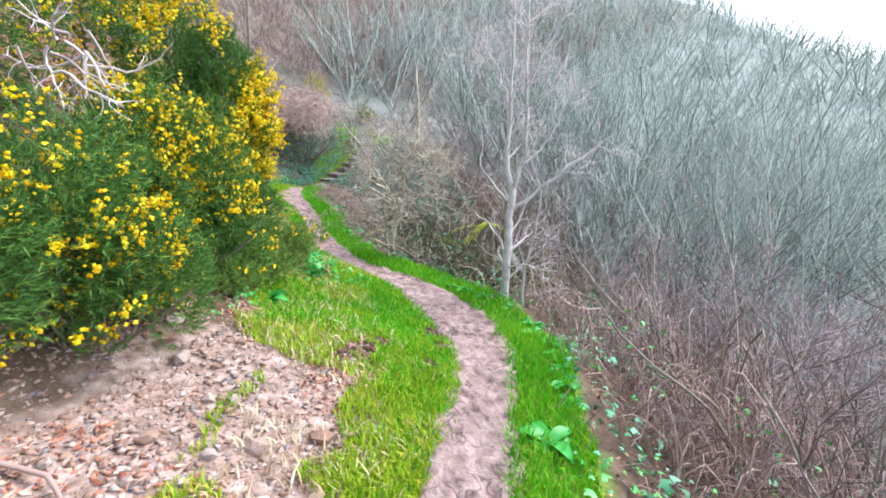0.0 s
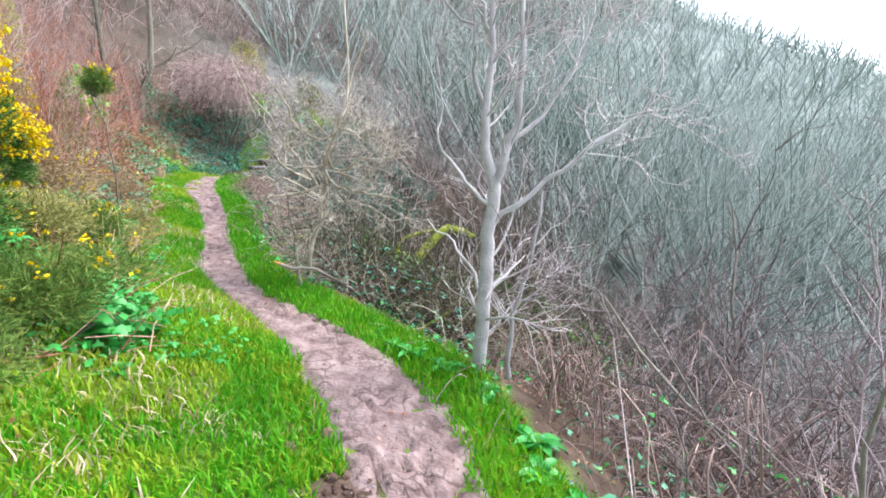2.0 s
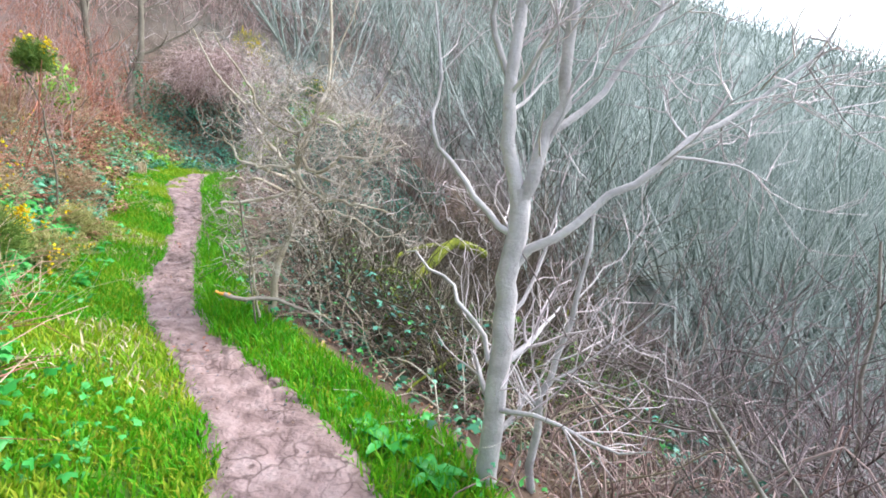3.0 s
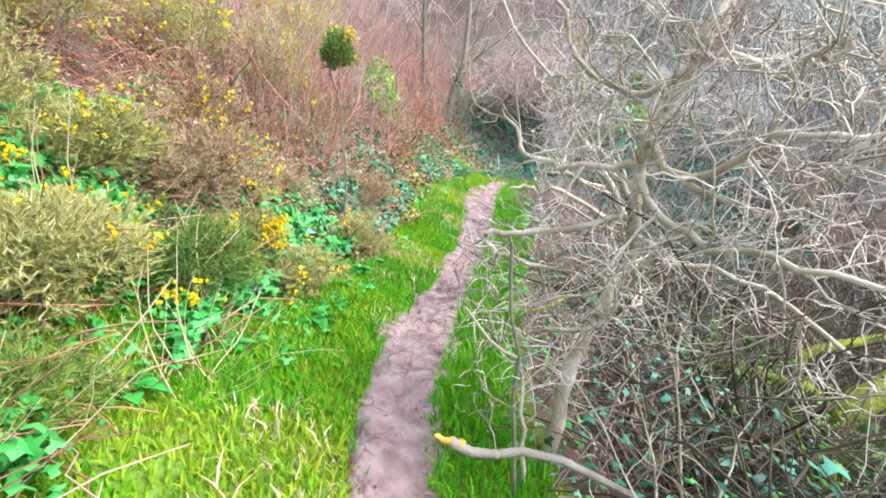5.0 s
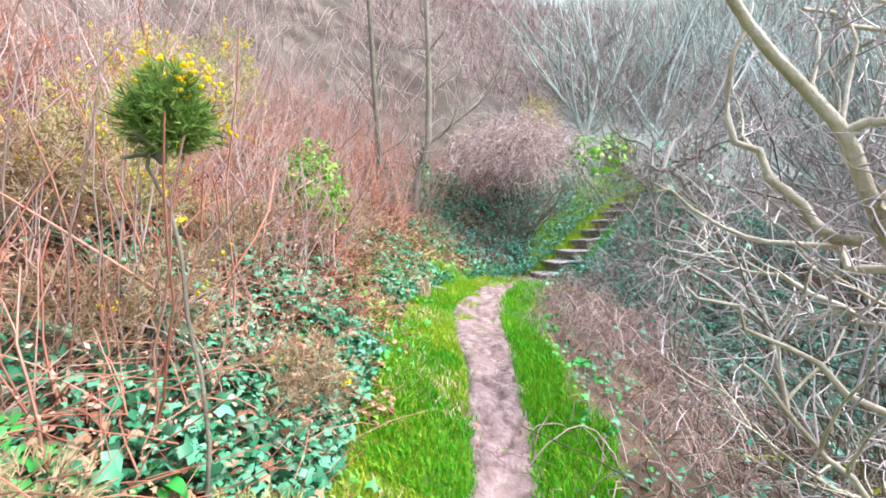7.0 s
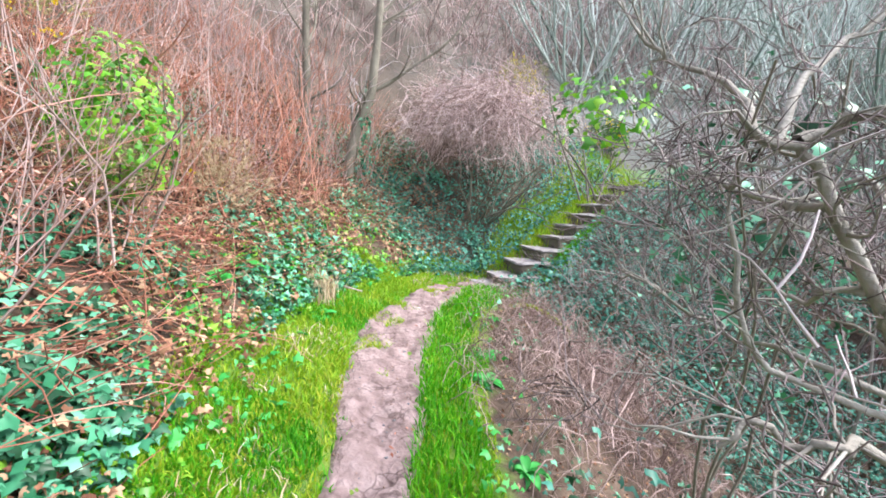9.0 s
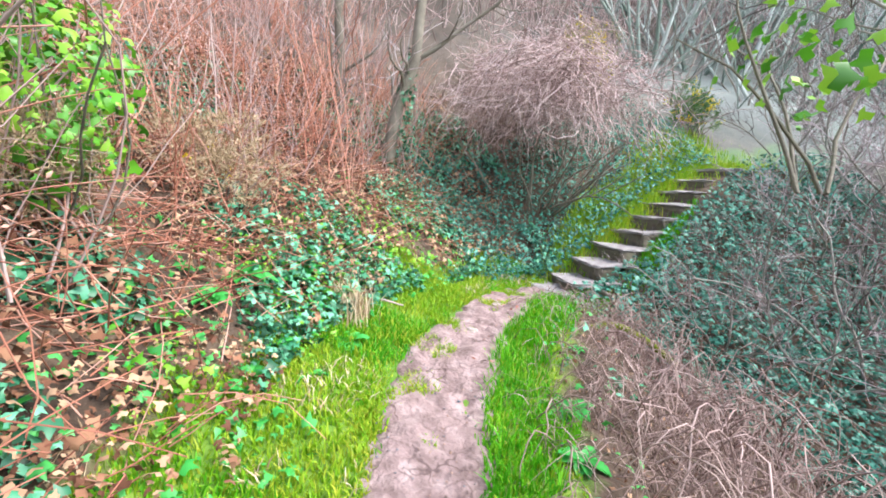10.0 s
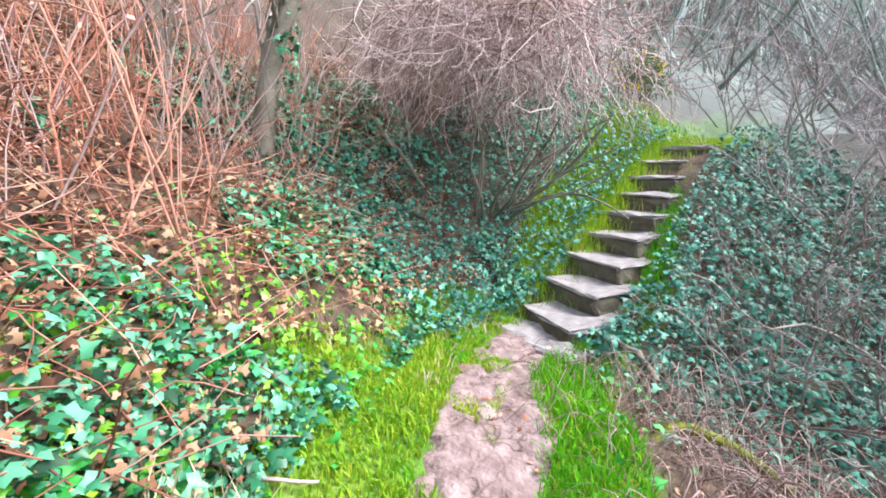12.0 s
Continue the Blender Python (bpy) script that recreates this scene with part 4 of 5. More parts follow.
    # fallen and broken wood
    for name, label, pts, r0, r1, m in (
            ("broken_branch", "fallen grey branch with a broken orange end", [(-1.13, 8.02, .51), (-1.07, 8.16, .43), (-.99, 8.33, .4), (-.85, 8.56, .25), (-.72, 8.77, .05), (-.6, 8.95, -.15)], .017, .013, M_bark_m),
            ("mossy_log", "short mossy fallen log by the path", [(-5.75, 14.9, .78), (-5.65, 15.1, .8), (-5.4, 15.2, .72), (-5.1, 15.2, .55)], .035, .028, M_moss),
            ("mossy_log", "thin mossy branch lying beside the steps", [(-6.15, 15.9, .9), (-5.95, 15.75, .9), (-5.8, 15.5, .84)], .03, .022, M_bark_d),
            ("mossy_bough", "green mossy bough low in the thicket", [(.4, 11.4, .2), (.05, 11.08, .41), (-.15, 10.76, .28), (-.34, 10.47, .06), (-.44, 10.38, -.12), (-.5, 10.3, -.7)], .06, .1, M_moss),
            ("mossy_bough", "yellow-green mossy bough in the thicket", [(-.4, 10.42, -.03), (-.55, 10.29, .15), (-.77, 10.22, .16), (-1.0, 10.3, .1)], .05, .02, M_moss),
            ("mossy_bough", "thin mossy bough arching in the thicket", [(-.1, 11.1, .3), (-.23, 10.96, .38), (-.51, 10.58, .34), (-.61, 10.36, .23), (-.6, 10.3, -.3)], .03, .03, M_moss),
            ("fallen_stick", "dry stick lying on the bank", [(-7.25, 13.2, gz(-7.25, 13.2) + .05), (-7.05, 13.4, gz(-7.05, 13.4) + .06), (-6.85, 13.6, gz(-6.85, 13.6) + .05)], .012, .007, M_bramble),
            ("fallen_stick", "thin fallen stick on the scree", [(-.9, 3.1, .55), (-.5, 3.2, .42), (-.2, 3.0, .38)], .014, .006, M_bramble),
            ("fallen_stick", "pale thin stick across the scree", [(-.25, 2.7, .42), (.15, 2.75, .3), (.35, 2.6, .26)], .006, .004, M_straw),
            ("leaning_stake", "thin dark stake standing by the verge", [(-1.1, 8.34, .0), (-1.12, 8.33, .56), (-1.15, 8.3, .98), (-1.16, 8.29, 1.14)], .008, .006, M_bark_d)):
        V, F = tubes([limb(pts, r0, r1, 10, 3, .006)], 7)
        ob = tagged(new(name, mesh_np(name, V, F, m, True)), label, "branch")
        if name == "broken_branch":
            a, b = np.array(pts[0]), np.array(pts[1])
            part("broken_end", mesh_np("broken_end", *tubes([limb([a - .35 * (b - a), a, a + .25 * (b - a)], .006, .019, 8, 4, .003)], 7), M_torn, True), ob, "torn orange-yellow wood")


build_trees()


def dead_tangle():
    r = np.random.default_rng(71)
    ob = thing("dead_branches", "bleached dead branches caught in the gorse", "branches")
    for k in range(14):
        L = grow(r, (-1.5 + r.normal(0, .14), 4.32 + r.normal(0, .1), 2.3 + r.normal(0, .06)), (r.normal(0, .9), r.normal(-.2, .5), r.uniform(-.7, .3)), r.uniform(.3, .5), .010, 8, .3, -.03, .35)
        part("branch", mesh_np("branch", *tubes([L], 5), M_twig, True), ob)
        for _ in range(4):
            p, d, rr = offshoot(r, L, .3, 1, 1.0)
            part("twig", mesh_np("twig", *tubes([grow(r, p, d, .17, .0045, 5, .3, -.03, .4)], 4), M_twig), ob)


dead_tangle()


# ---- bare shrubs on the valley side ----
def shrub_mesh_lines(r, h, stems=6, subs=8, twigs=5, spread=.55, wander=.22):
    S, B, T = [], [], []
    for _ in range(stems):
        a = r.uniform(0, 6.28)
        s = grow(r, (.12 * math.cos(a), .12 * math.sin(a), -.15), (spread * math.cos(a), spread * math.sin(a), 1), h * r.uniform(.7, 1.15), .016 * h / 2, 9, .14, .03, .3)
        S.append(s)
        for _ in range(subs):
            p, d, rr = offshoot(r, s, .2, 1, .9)
            b = grow(r, p, d, h * .33 * r.uniform(.5, 1.3), max(.005, rr * .5), 6, wander, .06, .4)
            B.append(b)
            for _ in range(twigs):
                q, e, r2 = offshoot(r, b, .15, 1, .9)
                T.append(grow(r, q, e, h * .13 * r.uniform(.5, 1.4), .0038, 3, wander, .04, .6))
    return S, B, T


def build_shrubs():
    kinds = []
    for k, (h, stems, subs, tw) in enumerate(((2.4, 6, 9, 6), (2.9, 5, 11, 5), (1.9, 7, 8, 6), (3.4, 5, 12, 5))):
        r = np.random.default_rng(100 + k)
        S, B, T = shrub_mesh_lines(r, h, stems, subs, tw)
        V1, F1 = tubes(B, 3)
        V2, F2 = tubes(T, 3)
        kinds.append(([mesh_np("stem", *tubes([L], 5), M_bark_m, True) for L in S], mesh_np("crown", np.concatenate([V1, V2]), np.concatenate([F1, F2 + len(V1)]), M_twig_shade if k == 2 else M_twig_b)))
    # The same crowns again, recoloured dark to paint in the thicket's shade.
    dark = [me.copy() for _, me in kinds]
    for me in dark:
        me.materials[0] = M_twig_shade
    bases, shady = [], []
    P, S, W, U = scatter(5200, -7, 9, 2.5, 26, lambda S, W, U, X, Y: (S < np.where(U > 10.2, -3.7, np.where(U < 8, -1.95, -1.6))) & (S > -8) & (U < 24))
    taken, n = [], 0
    for p, s, u in zip(P, S, U):
        if any((p[0] - q[0]) ** 2 + (p[1] - q[1]) ** 2 < (.5 if s > -3 else .8 if s > -4.5 else 1.5) for q in taken):
            continue
        if n >= 165:
            break
        taken.append(p)
        k = n % 4
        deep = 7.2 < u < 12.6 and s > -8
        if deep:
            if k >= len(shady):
                made = thing("bare_shrub", "leafless shrub, thicket shade put into its dark brown twigs", "shrub", "thicket shrubs")
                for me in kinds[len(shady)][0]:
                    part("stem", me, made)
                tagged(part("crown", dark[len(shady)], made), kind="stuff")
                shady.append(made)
            else:
                made = copy_thing(shady[k], Matrix.Identity(4))
        elif k >= len(bases):
            ob = thing("bare_shrub", "leafless grey-brown shrub tangled on the valley slope", "shrub", "valley shrubs")
            for me in kinds[len(bases)][0]:
                part("stem", me, ob)
            tagged(part("crown", kinds[len(bases)][1], ob), kind="stuff")
            bases.append(ob)
            made = ob
        else:
            made = copy_thing(bases[k], Matrix.Identity(4))
        sc = rng.uniform(.75, 1.1) * (.62 if s > -2.3 else .85 if s > -3.4 else 1.1)
        made.matrix_basis = pose(p[0], p[1], p[2], rng.uniform(-8, 8), rng.uniform(-8, 8), rng.uniform(0, 360)) @ Matrix.Scale(sc, 4)
        n += 1
    return bases


SHRUBS = build_shrubs()


def thicket_depth():
    """Criss-crossing sticks that fill the thicket below the bend, too many to count. Its shade is put into their dark
    colour.
    """
    r = np.random.default_rng(180)
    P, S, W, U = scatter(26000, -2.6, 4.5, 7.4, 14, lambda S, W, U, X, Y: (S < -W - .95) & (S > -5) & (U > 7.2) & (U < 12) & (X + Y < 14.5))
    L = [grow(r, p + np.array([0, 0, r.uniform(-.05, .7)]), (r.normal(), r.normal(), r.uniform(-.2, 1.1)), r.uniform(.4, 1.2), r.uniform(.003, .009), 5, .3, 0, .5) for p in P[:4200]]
    tagged(new("thicket_sticks", mesh_np("thicket_sticks", *tubes(L, 3), M_twig_shade)), "tangled sticks filling the thicket, its shade put into their colour", "sticks", kind="stuff")
    L = [grow(r, p + np.array([0, 0, r.uniform(.0, .5)]), (r.normal(), r.normal(), r.uniform(0, .9)), r.uniform(.4, 1.0), r.uniform(.008, .02), 6, .25, 0, .6) for p in P[-160:]]
    tagged(new("mossy_sticks", mesh_np("mossy_sticks", *tubes(L, 5), M_moss, True)), "olive mossy sticks low in the shaded thicket", "sticks", kind="stuff")
    P, S, W, U = scatter(16000, -2.2, 2.4, 7.2, 10.5, lambda S, W, U, X, Y: (S < -W - .55) & (S > -2.6) & (U > 6.6) & (U < 10))
    L = []
    for p in P[:210]:
        a = grow(r, p + np.array([0, 0, r.uniform(-.05, .25)]), (r.normal(), r.normal(), r.uniform(.2, 1.2)), r.uniform(.4, 1.0), r.uniform(.004, .0075), 7, .26, -.02, .4)
        L.append(a)
        for _ in range(3):
            q, e, rr = offshoot(r, a, .3, 1, .9)
            L.append(grow(r, q, e, r.uniform(.12, .35), rr * .6, 7, .25, 0, .5))
    tagged(new("bleached_twigs", mesh_np("bleached_twigs", *tubes(L, 4), M_bark_t, True)), "bleached dead twigs standing before the dark thicket", "twigs", kind="stuff")


thicket_depth()


def shrubs_by_steps():
    other, first = SHRUBS[1], SHRUBS[3]
    for k, (x, y, sc) in enumerate(((-4.0, 17.2, .8), (-3.4, 18.6, .9), (-3.0, 20.6, 1.0), (-7.6, 21.6, .9), (-8.8, 22.4, 1.0), (-8.0, 25.0, 1.2), (-9.6, 24.4, 1.2), (-6.6, 23.6, .9), (-2.2, 22.8, 1.0), (-4.3, 20.2, .75), (-4.8, 22.6, .95), (-3.4, 23.4, 1.1), (-5.7, 24.6, 1.1), (-4.0, 26.0, 1.2), (-5.6, 22.0, .7), (-2.6, 25.4, 1.2))):
        made = copy_thing(first if k % 2 else other, Matrix.Identity(4))
        made.matrix_basis = pose(x, y, gz(x, y), 4, -5, 77 * k) @ Matrix.Scale(sc, 4)

    for k, (x, y, sc) in enumerate(((-4.9, 17.0, .6), (-4.6, 18.3, .65), (-5.0, 16.2, .5), (-4.2, 16.6, .6), (-4.9, 19.4, .6))):
        made = copy_thing(other, Matrix.Identity(4))
        made.matrix_basis = pose(x, y, gz(x, y) + .05, 14, -38, 40 * k) @ Matrix.Scale(sc, 4)


shrubs_by_steps()


# ---- brambles ----
def bramble_mesh(name, r, n, radius, h, material, thick=.004, droop=1.0):
    L = []
    for _ in range(n):
        a, rr = r.uniform(0, 6.28), radius * math.sqrt(r.uniform())
        x, y = rr * math.cos(a), rr * math.sin(a)
        b = r.uniform(0, 6.28)
        reach = r.uniform(.4, 1.0) * radius
        top = h * r.uniform(.4, 1.1)
        t = np.linspace(0, 1, 7)
        P = np.stack([x + reach * t * math.cos(b), y + reach * t * math.sin(b), -.1 + top * (1 - (1 - 1.6 * t) ** 2 * 1.0) * (1 - .25 * droop * t)], 1)
        P += np.cumsum(r.normal(0, .018, P.shape), 0)
        L.append((P, thick * r.uniform(.6, 1.5) * np.linspace(1.1, .6, 7)))
    return tubes(L, 3)


def sown(name, label, category, kinds, places, scale, material, tilt=10):
    """Many clumps laid out over the ground as one mass."""
    Vs, Fs, base = [], [], 0
    for k, p in enumerate(places):
        V, F = kinds[k % len(kinds)]
        m = pose(p[0], p[1], p[2], rng.uniform(-tilt, tilt), rng.uniform(-tilt, tilt), rng.uniform(0, 360)) @ Matrix.Scale(rng.uniform(*scale), 4)
        m = np.array(m)
        Vs.append(V @ m[:3, :3].T + m[:3, 3])
        Fs.append(F + base)
        base += len(V)
    tagged(new(name, mesh_np(name, np.concatenate(Vs), np.concatenate(Fs), material)), label, category, kind="stuff")


def place_many(kinds, name, label, category, group, places, scale=(.8, 1.2), tilt=10):
    for k, p in enumerate(places):
        ob = tagged(new(name, kinds[k % len(kinds)]), label, category, group)
        ob.matrix_basis = pose(p[0], p[1], p[2], rng.uniform(-tilt, tilt), rng.uniform(-tilt, tilt), rng.uniform(0, 360)) @ Matrix.Scale(rng.uniform(*scale), 4)


def spaced(P, gap, most):
    out = []
    for p in P:
        if len(out) >= most:
            break
        if all((p[0] - q[0]) ** 2 + (p[1] - q[1]) ** 2 > gap * gap for q in out):
            out.append(p)
    return out


def build_brambles():
    kinds = [bramble_mesh("bramble", np.random.default_rng(200 + k), 66, .7, .5, M_bramble) for k in range(5)]
    P, *_ = scatter(5000, -7, 6, 2, 19, lambda S, W, U, X, Y: (S < -W - .62) & (S > -3.6) & (U < 15.8))
    sown("brambles", "dead pinkish-brown brambles tangled on the valley slope", "bramble", kinds, spaced(P, .46, 105), (.6, 1.15), M_bramble)
    tall = [bramble_mesh("bramble", np.random.default_rng(220 + k), 62, .7, 1.1, M_bramble, .005) for k in range(3)]
    P, *_ = scatter(1500, -2, 5, 2.4, 8, lambda S, W, U, X, Y: (S < -W - 1.15) & (S > -4))
    sown("brambles", "tall arching dead brambles above the verge", "bramble", tall, spaced(P, .6, 28), (.8, 1.15), M_bramble)
    P, *_ = scatter(3000, -7, -3, 12, 16.5, lambda S, W, U, X, Y: (S < -W - .45) & (S > -2.3) & (U > 12.6) & (U < 15.9))
    sown("brambles", "low dry pinkish brambles below the last bend", "bramble", kinds, spaced(P, .3, 34), (.5, .8), M_bramble)
    # dead leaves under the brambles and on the bank
    Q, *_ = scatter(34000, -9, 4, 2, 17, lambda S, W, U, X, Y: ((S < -W - .4) & (S > -2.6)) | ((S > W + 1.1) & (S < 3.6) & (U > 6)))
    N = gnormal(Q[:, 0], Q[:, 1])
    V, F = leaves(Q + N * .015, N, .036, rng, "long", .3, .5)
    tagged(new("leaf_litter", mesh_np("leaf_litter", V, F, M_litter)), "dry fallen leaves scattered over the slopes", "leaves", kind="stuff")
    r = np.random.default_rng(240)
    Q, *_ = scatter(11000, -9.5, -1, 6, 16.5, lambda S, W, U, X, Y: (S > W + .75) & (S < 3.6) & (U > 6.5))
    L = [grow(r, q + np.array([0, 0, r.uniform(.02, .14)]), (r.normal(), r.normal(), r.uniform(.1, .8)), r.uniform(.25, .7), .0042, 4, .2, -.1, .5) for q in Q[:3000]]
    Q, *_ = scatter(9000, -9.5, -4, 10, 16, lambda S, W, U, X, Y: (S > W + .95) & (S < 3.2) & (U > 10.2) & (U < 15) & clumpy(X, Y, 1.4, 66, .38))
    L += [grow(r, q + np.array([0, 0, r.uniform(.06, .24)]), (r.normal(), r.normal(), r.uniform(-.2, .7)), r.uniform(.3, .8), .0046, 4, .2, -.1, .5) for q in Q[:800]]
    tagged(new("bank_stalks", mesh_np("bank_stalks", *tubes(L, 3), M_bracken)), "fallen reddish stalks strewn over the bank", "stalks", kind="stuff")


build_brambles()


def build_thatch_bush():
    """The dense mauve-brown bush that overhangs the hollow beside the steps."""
    r = np.random.default_rng(61)
    bush = thing("overhanging_bush", "dense mauve-brown leafless bush overhanging the ivy hollow", "bush")
    L = []
    c = np.array([-7.8, 17.05, 3.3])
    for _ in range(2700):
        a, e = r.uniform(0, 6.28), math.asin(r.uniform(-.35, 1))
        d = np.array([math.cos(a) * math.cos(e), math.sin(a) * math.cos(e), math.sin(e)])
        lobe = np.array([(0, 0, 0), (.55, -.35, -.05), (-.6, -.3, .1), (.2, .5, .25), (.75, .25, -.15), (-.2, -.55, -.15), (-.5, .1, .3), (.35, -.5, .2)][r.integers(8)])
        lobe = lobe + r.normal(0, .12, 3)
        q = c + lobe + d * np.array([.88, .88, .74]) * r.uniform(.45, 1.12)
        w = unit(np.cross(d, r.normal(size=3)) + .35 * d + np.array([0, 0, -.35]))
        L.append(grow(r, q, w, r.uniform(.3, 1.0), r.uniform(.0035, .007), 6, .3, -.05, .4))
    tagged(part("crown", mesh_np("crown", *tubes(L, 3), M_thatch), bush), kind="stuff")
    S = []
    for _ in range(26):
        a = r.uniform(0, 6.28)
        p = np.array([-8.0 + .35 * math.cos(a), 17.2 + .35 * math.sin(a), 1.6])
        S.append(grow(r, p, (math.cos(a), math.sin(a), .9), 1.6, .018, 8, .18, 0, .4))
    for L in S:
        part("stem", mesh_np("stem", *tubes([L], 5), M_bark_d, True), bush)


build_thatch_bush()


# ---- gorse ----
def gorse_lobes(r, rx, h, n):
    """Places and ways out on a lumpy bush of several lobes."""
    lobes = [(np.array([r.uniform(-.55, .55) * rx, r.uniform(-.55, .55) * rx, r.uniform(.2, .72) * h]), r.uniform(.34, .55)) for _ in range(11)]
    P, D = [], []
    for _ in range(n):
        c, f = lobes[r.integers(len(lobes))]
        a, e = r.uniform(0, 6.28), math.asin(r.uniform(-.6, 1))
        d = np.array([math.cos(a) * math.cos(e), math.sin(a) * math.cos(e), math.sin(e)])
        P.append(c + d * f * np.array([rx, rx, .55 * h]) * r.uniform(.72, 1.05))
        D.append(unit(d + np.array([0, 0, .45])))
    return np.array(P), np.array(D)


def sprigs(P, D, length, r, spikes=7, width=.006):
    """Spiny shoots: a stalk of thin blades round each place."""
    n = len(P)
    Q = np.repeat(P, spikes, 0) + np.repeat(D, spikes, 0) * (length * r.uniform(0, 1, n * spikes))[:, None]
    W = np.repeat(D, spikes, 0) * .9 + r.normal(0, .55, (n * spikes, 3))
    W /= np.linalg.norm(W, axis=1, keepdims=True) + 1e-9
    A = np.cross(W, r.normal(size=W.shape))
    A /= np.linalg.norm(A, axis=1, keepdims=True) + 1e-9
    ln = (length * r.uniform(.4, .9, len(Q)))[:, None]
    V = np.stack([Q - A * width, Q + A * width, Q + W * ln], 1).reshape(-1, 3)
    return V, np.arange(len(V)).reshape(-1, 3)


def blossoms(P, D, r, size=.018):
    """Small pea flowers: pairs of crossed folded petals."""
    n = len(P)
    A = np.cross(D, r.normal(size=D.shape))
    A /= np.linalg.norm(A, axis=1, keepdims=True) + 1e-9
    B = np.cross(D, A)
    s = (size * r.uniform(.6, 1.4, n))[:, None]
    V = np.stack([P, P + s * (A + .5 * D), P + s * (B + .7 * D), P + s * (-A + .5 * D), P + s * (-B + .7 * D), P + s * 1.5 * D], 1).reshape(-1, 3)
    k = (np.arange(n) * 6)[:, None]
    return V, np.concatenate([k + [0, 1, 2], k + [0, 2, 3], k + [0, 3, 4], k + [0, 4, 1], k + [5, 2, 1], k + [5, 4, 3]])


def gorse_bush(seed, place, rx, h, n, flowers, green, label, stalk=False):
    r = np.random.default_rng(seed)
    bush = thing("gorse_bush", label, "bush", "gorse")
    bush.matrix_basis = place
    P, D = gorse_lobes(r, rx, h, n)
    if stalk:
        P[:, 2] += h * .6
        low = gz(place.translation.x, place.translation.y) - place.translation.z - .1
        part("stalk", mesh_np("stalk", *tubes([limb([(.05, .02, low), (.08, .04, low * .5), (.02, 0, .1), (0, 0, h)], .010, .006, 12, seed)], 6), M_bark_d, True), bush)
    tagged(part("foliage", mesh_np("foliage", *sprigs(P, D, .075, r, 9, .0036), green), bush), kind="stuff")
    S = [grow(r, (0, 0, h * .6 if stalk else -.2), (r.normal(0, .28), r.normal(0, .28), 1), h * (.5 if stalk else .7), .014, 7, .2, 0, .4) for _ in range(9)]
    for L in S:
        part("stem", mesh_np("stem", *tubes([L], 5), M_bark_d, True), bush)
    if flowers:
        flowers = int(flowers * 1.7)
        top = P[vnoise(P[:, 0] * 4 + 20, P[:, 1] * 4 + P[:, 2] * 4, seed) > .5]
        td = D[vnoise(P[:, 0] * 4 + 20, P[:, 1] * 4 + P[:, 2] * 4, seed) > .5]
        i = np.repeat(r.integers(0, len(top), flowers // 7 + 1), 7)[:flowers]
        Q = top[i] + td[i] * r.uniform(.0, .17, flowers)[:, None] + r.normal(0, .014, (flowers, 3))
        tagged(part("blossom", mesh_np("blossom", *blossoms(Q, td[i], r, .0135), M_flower), bush, "bright yellow flowers"), kind="stuff")
    return bush


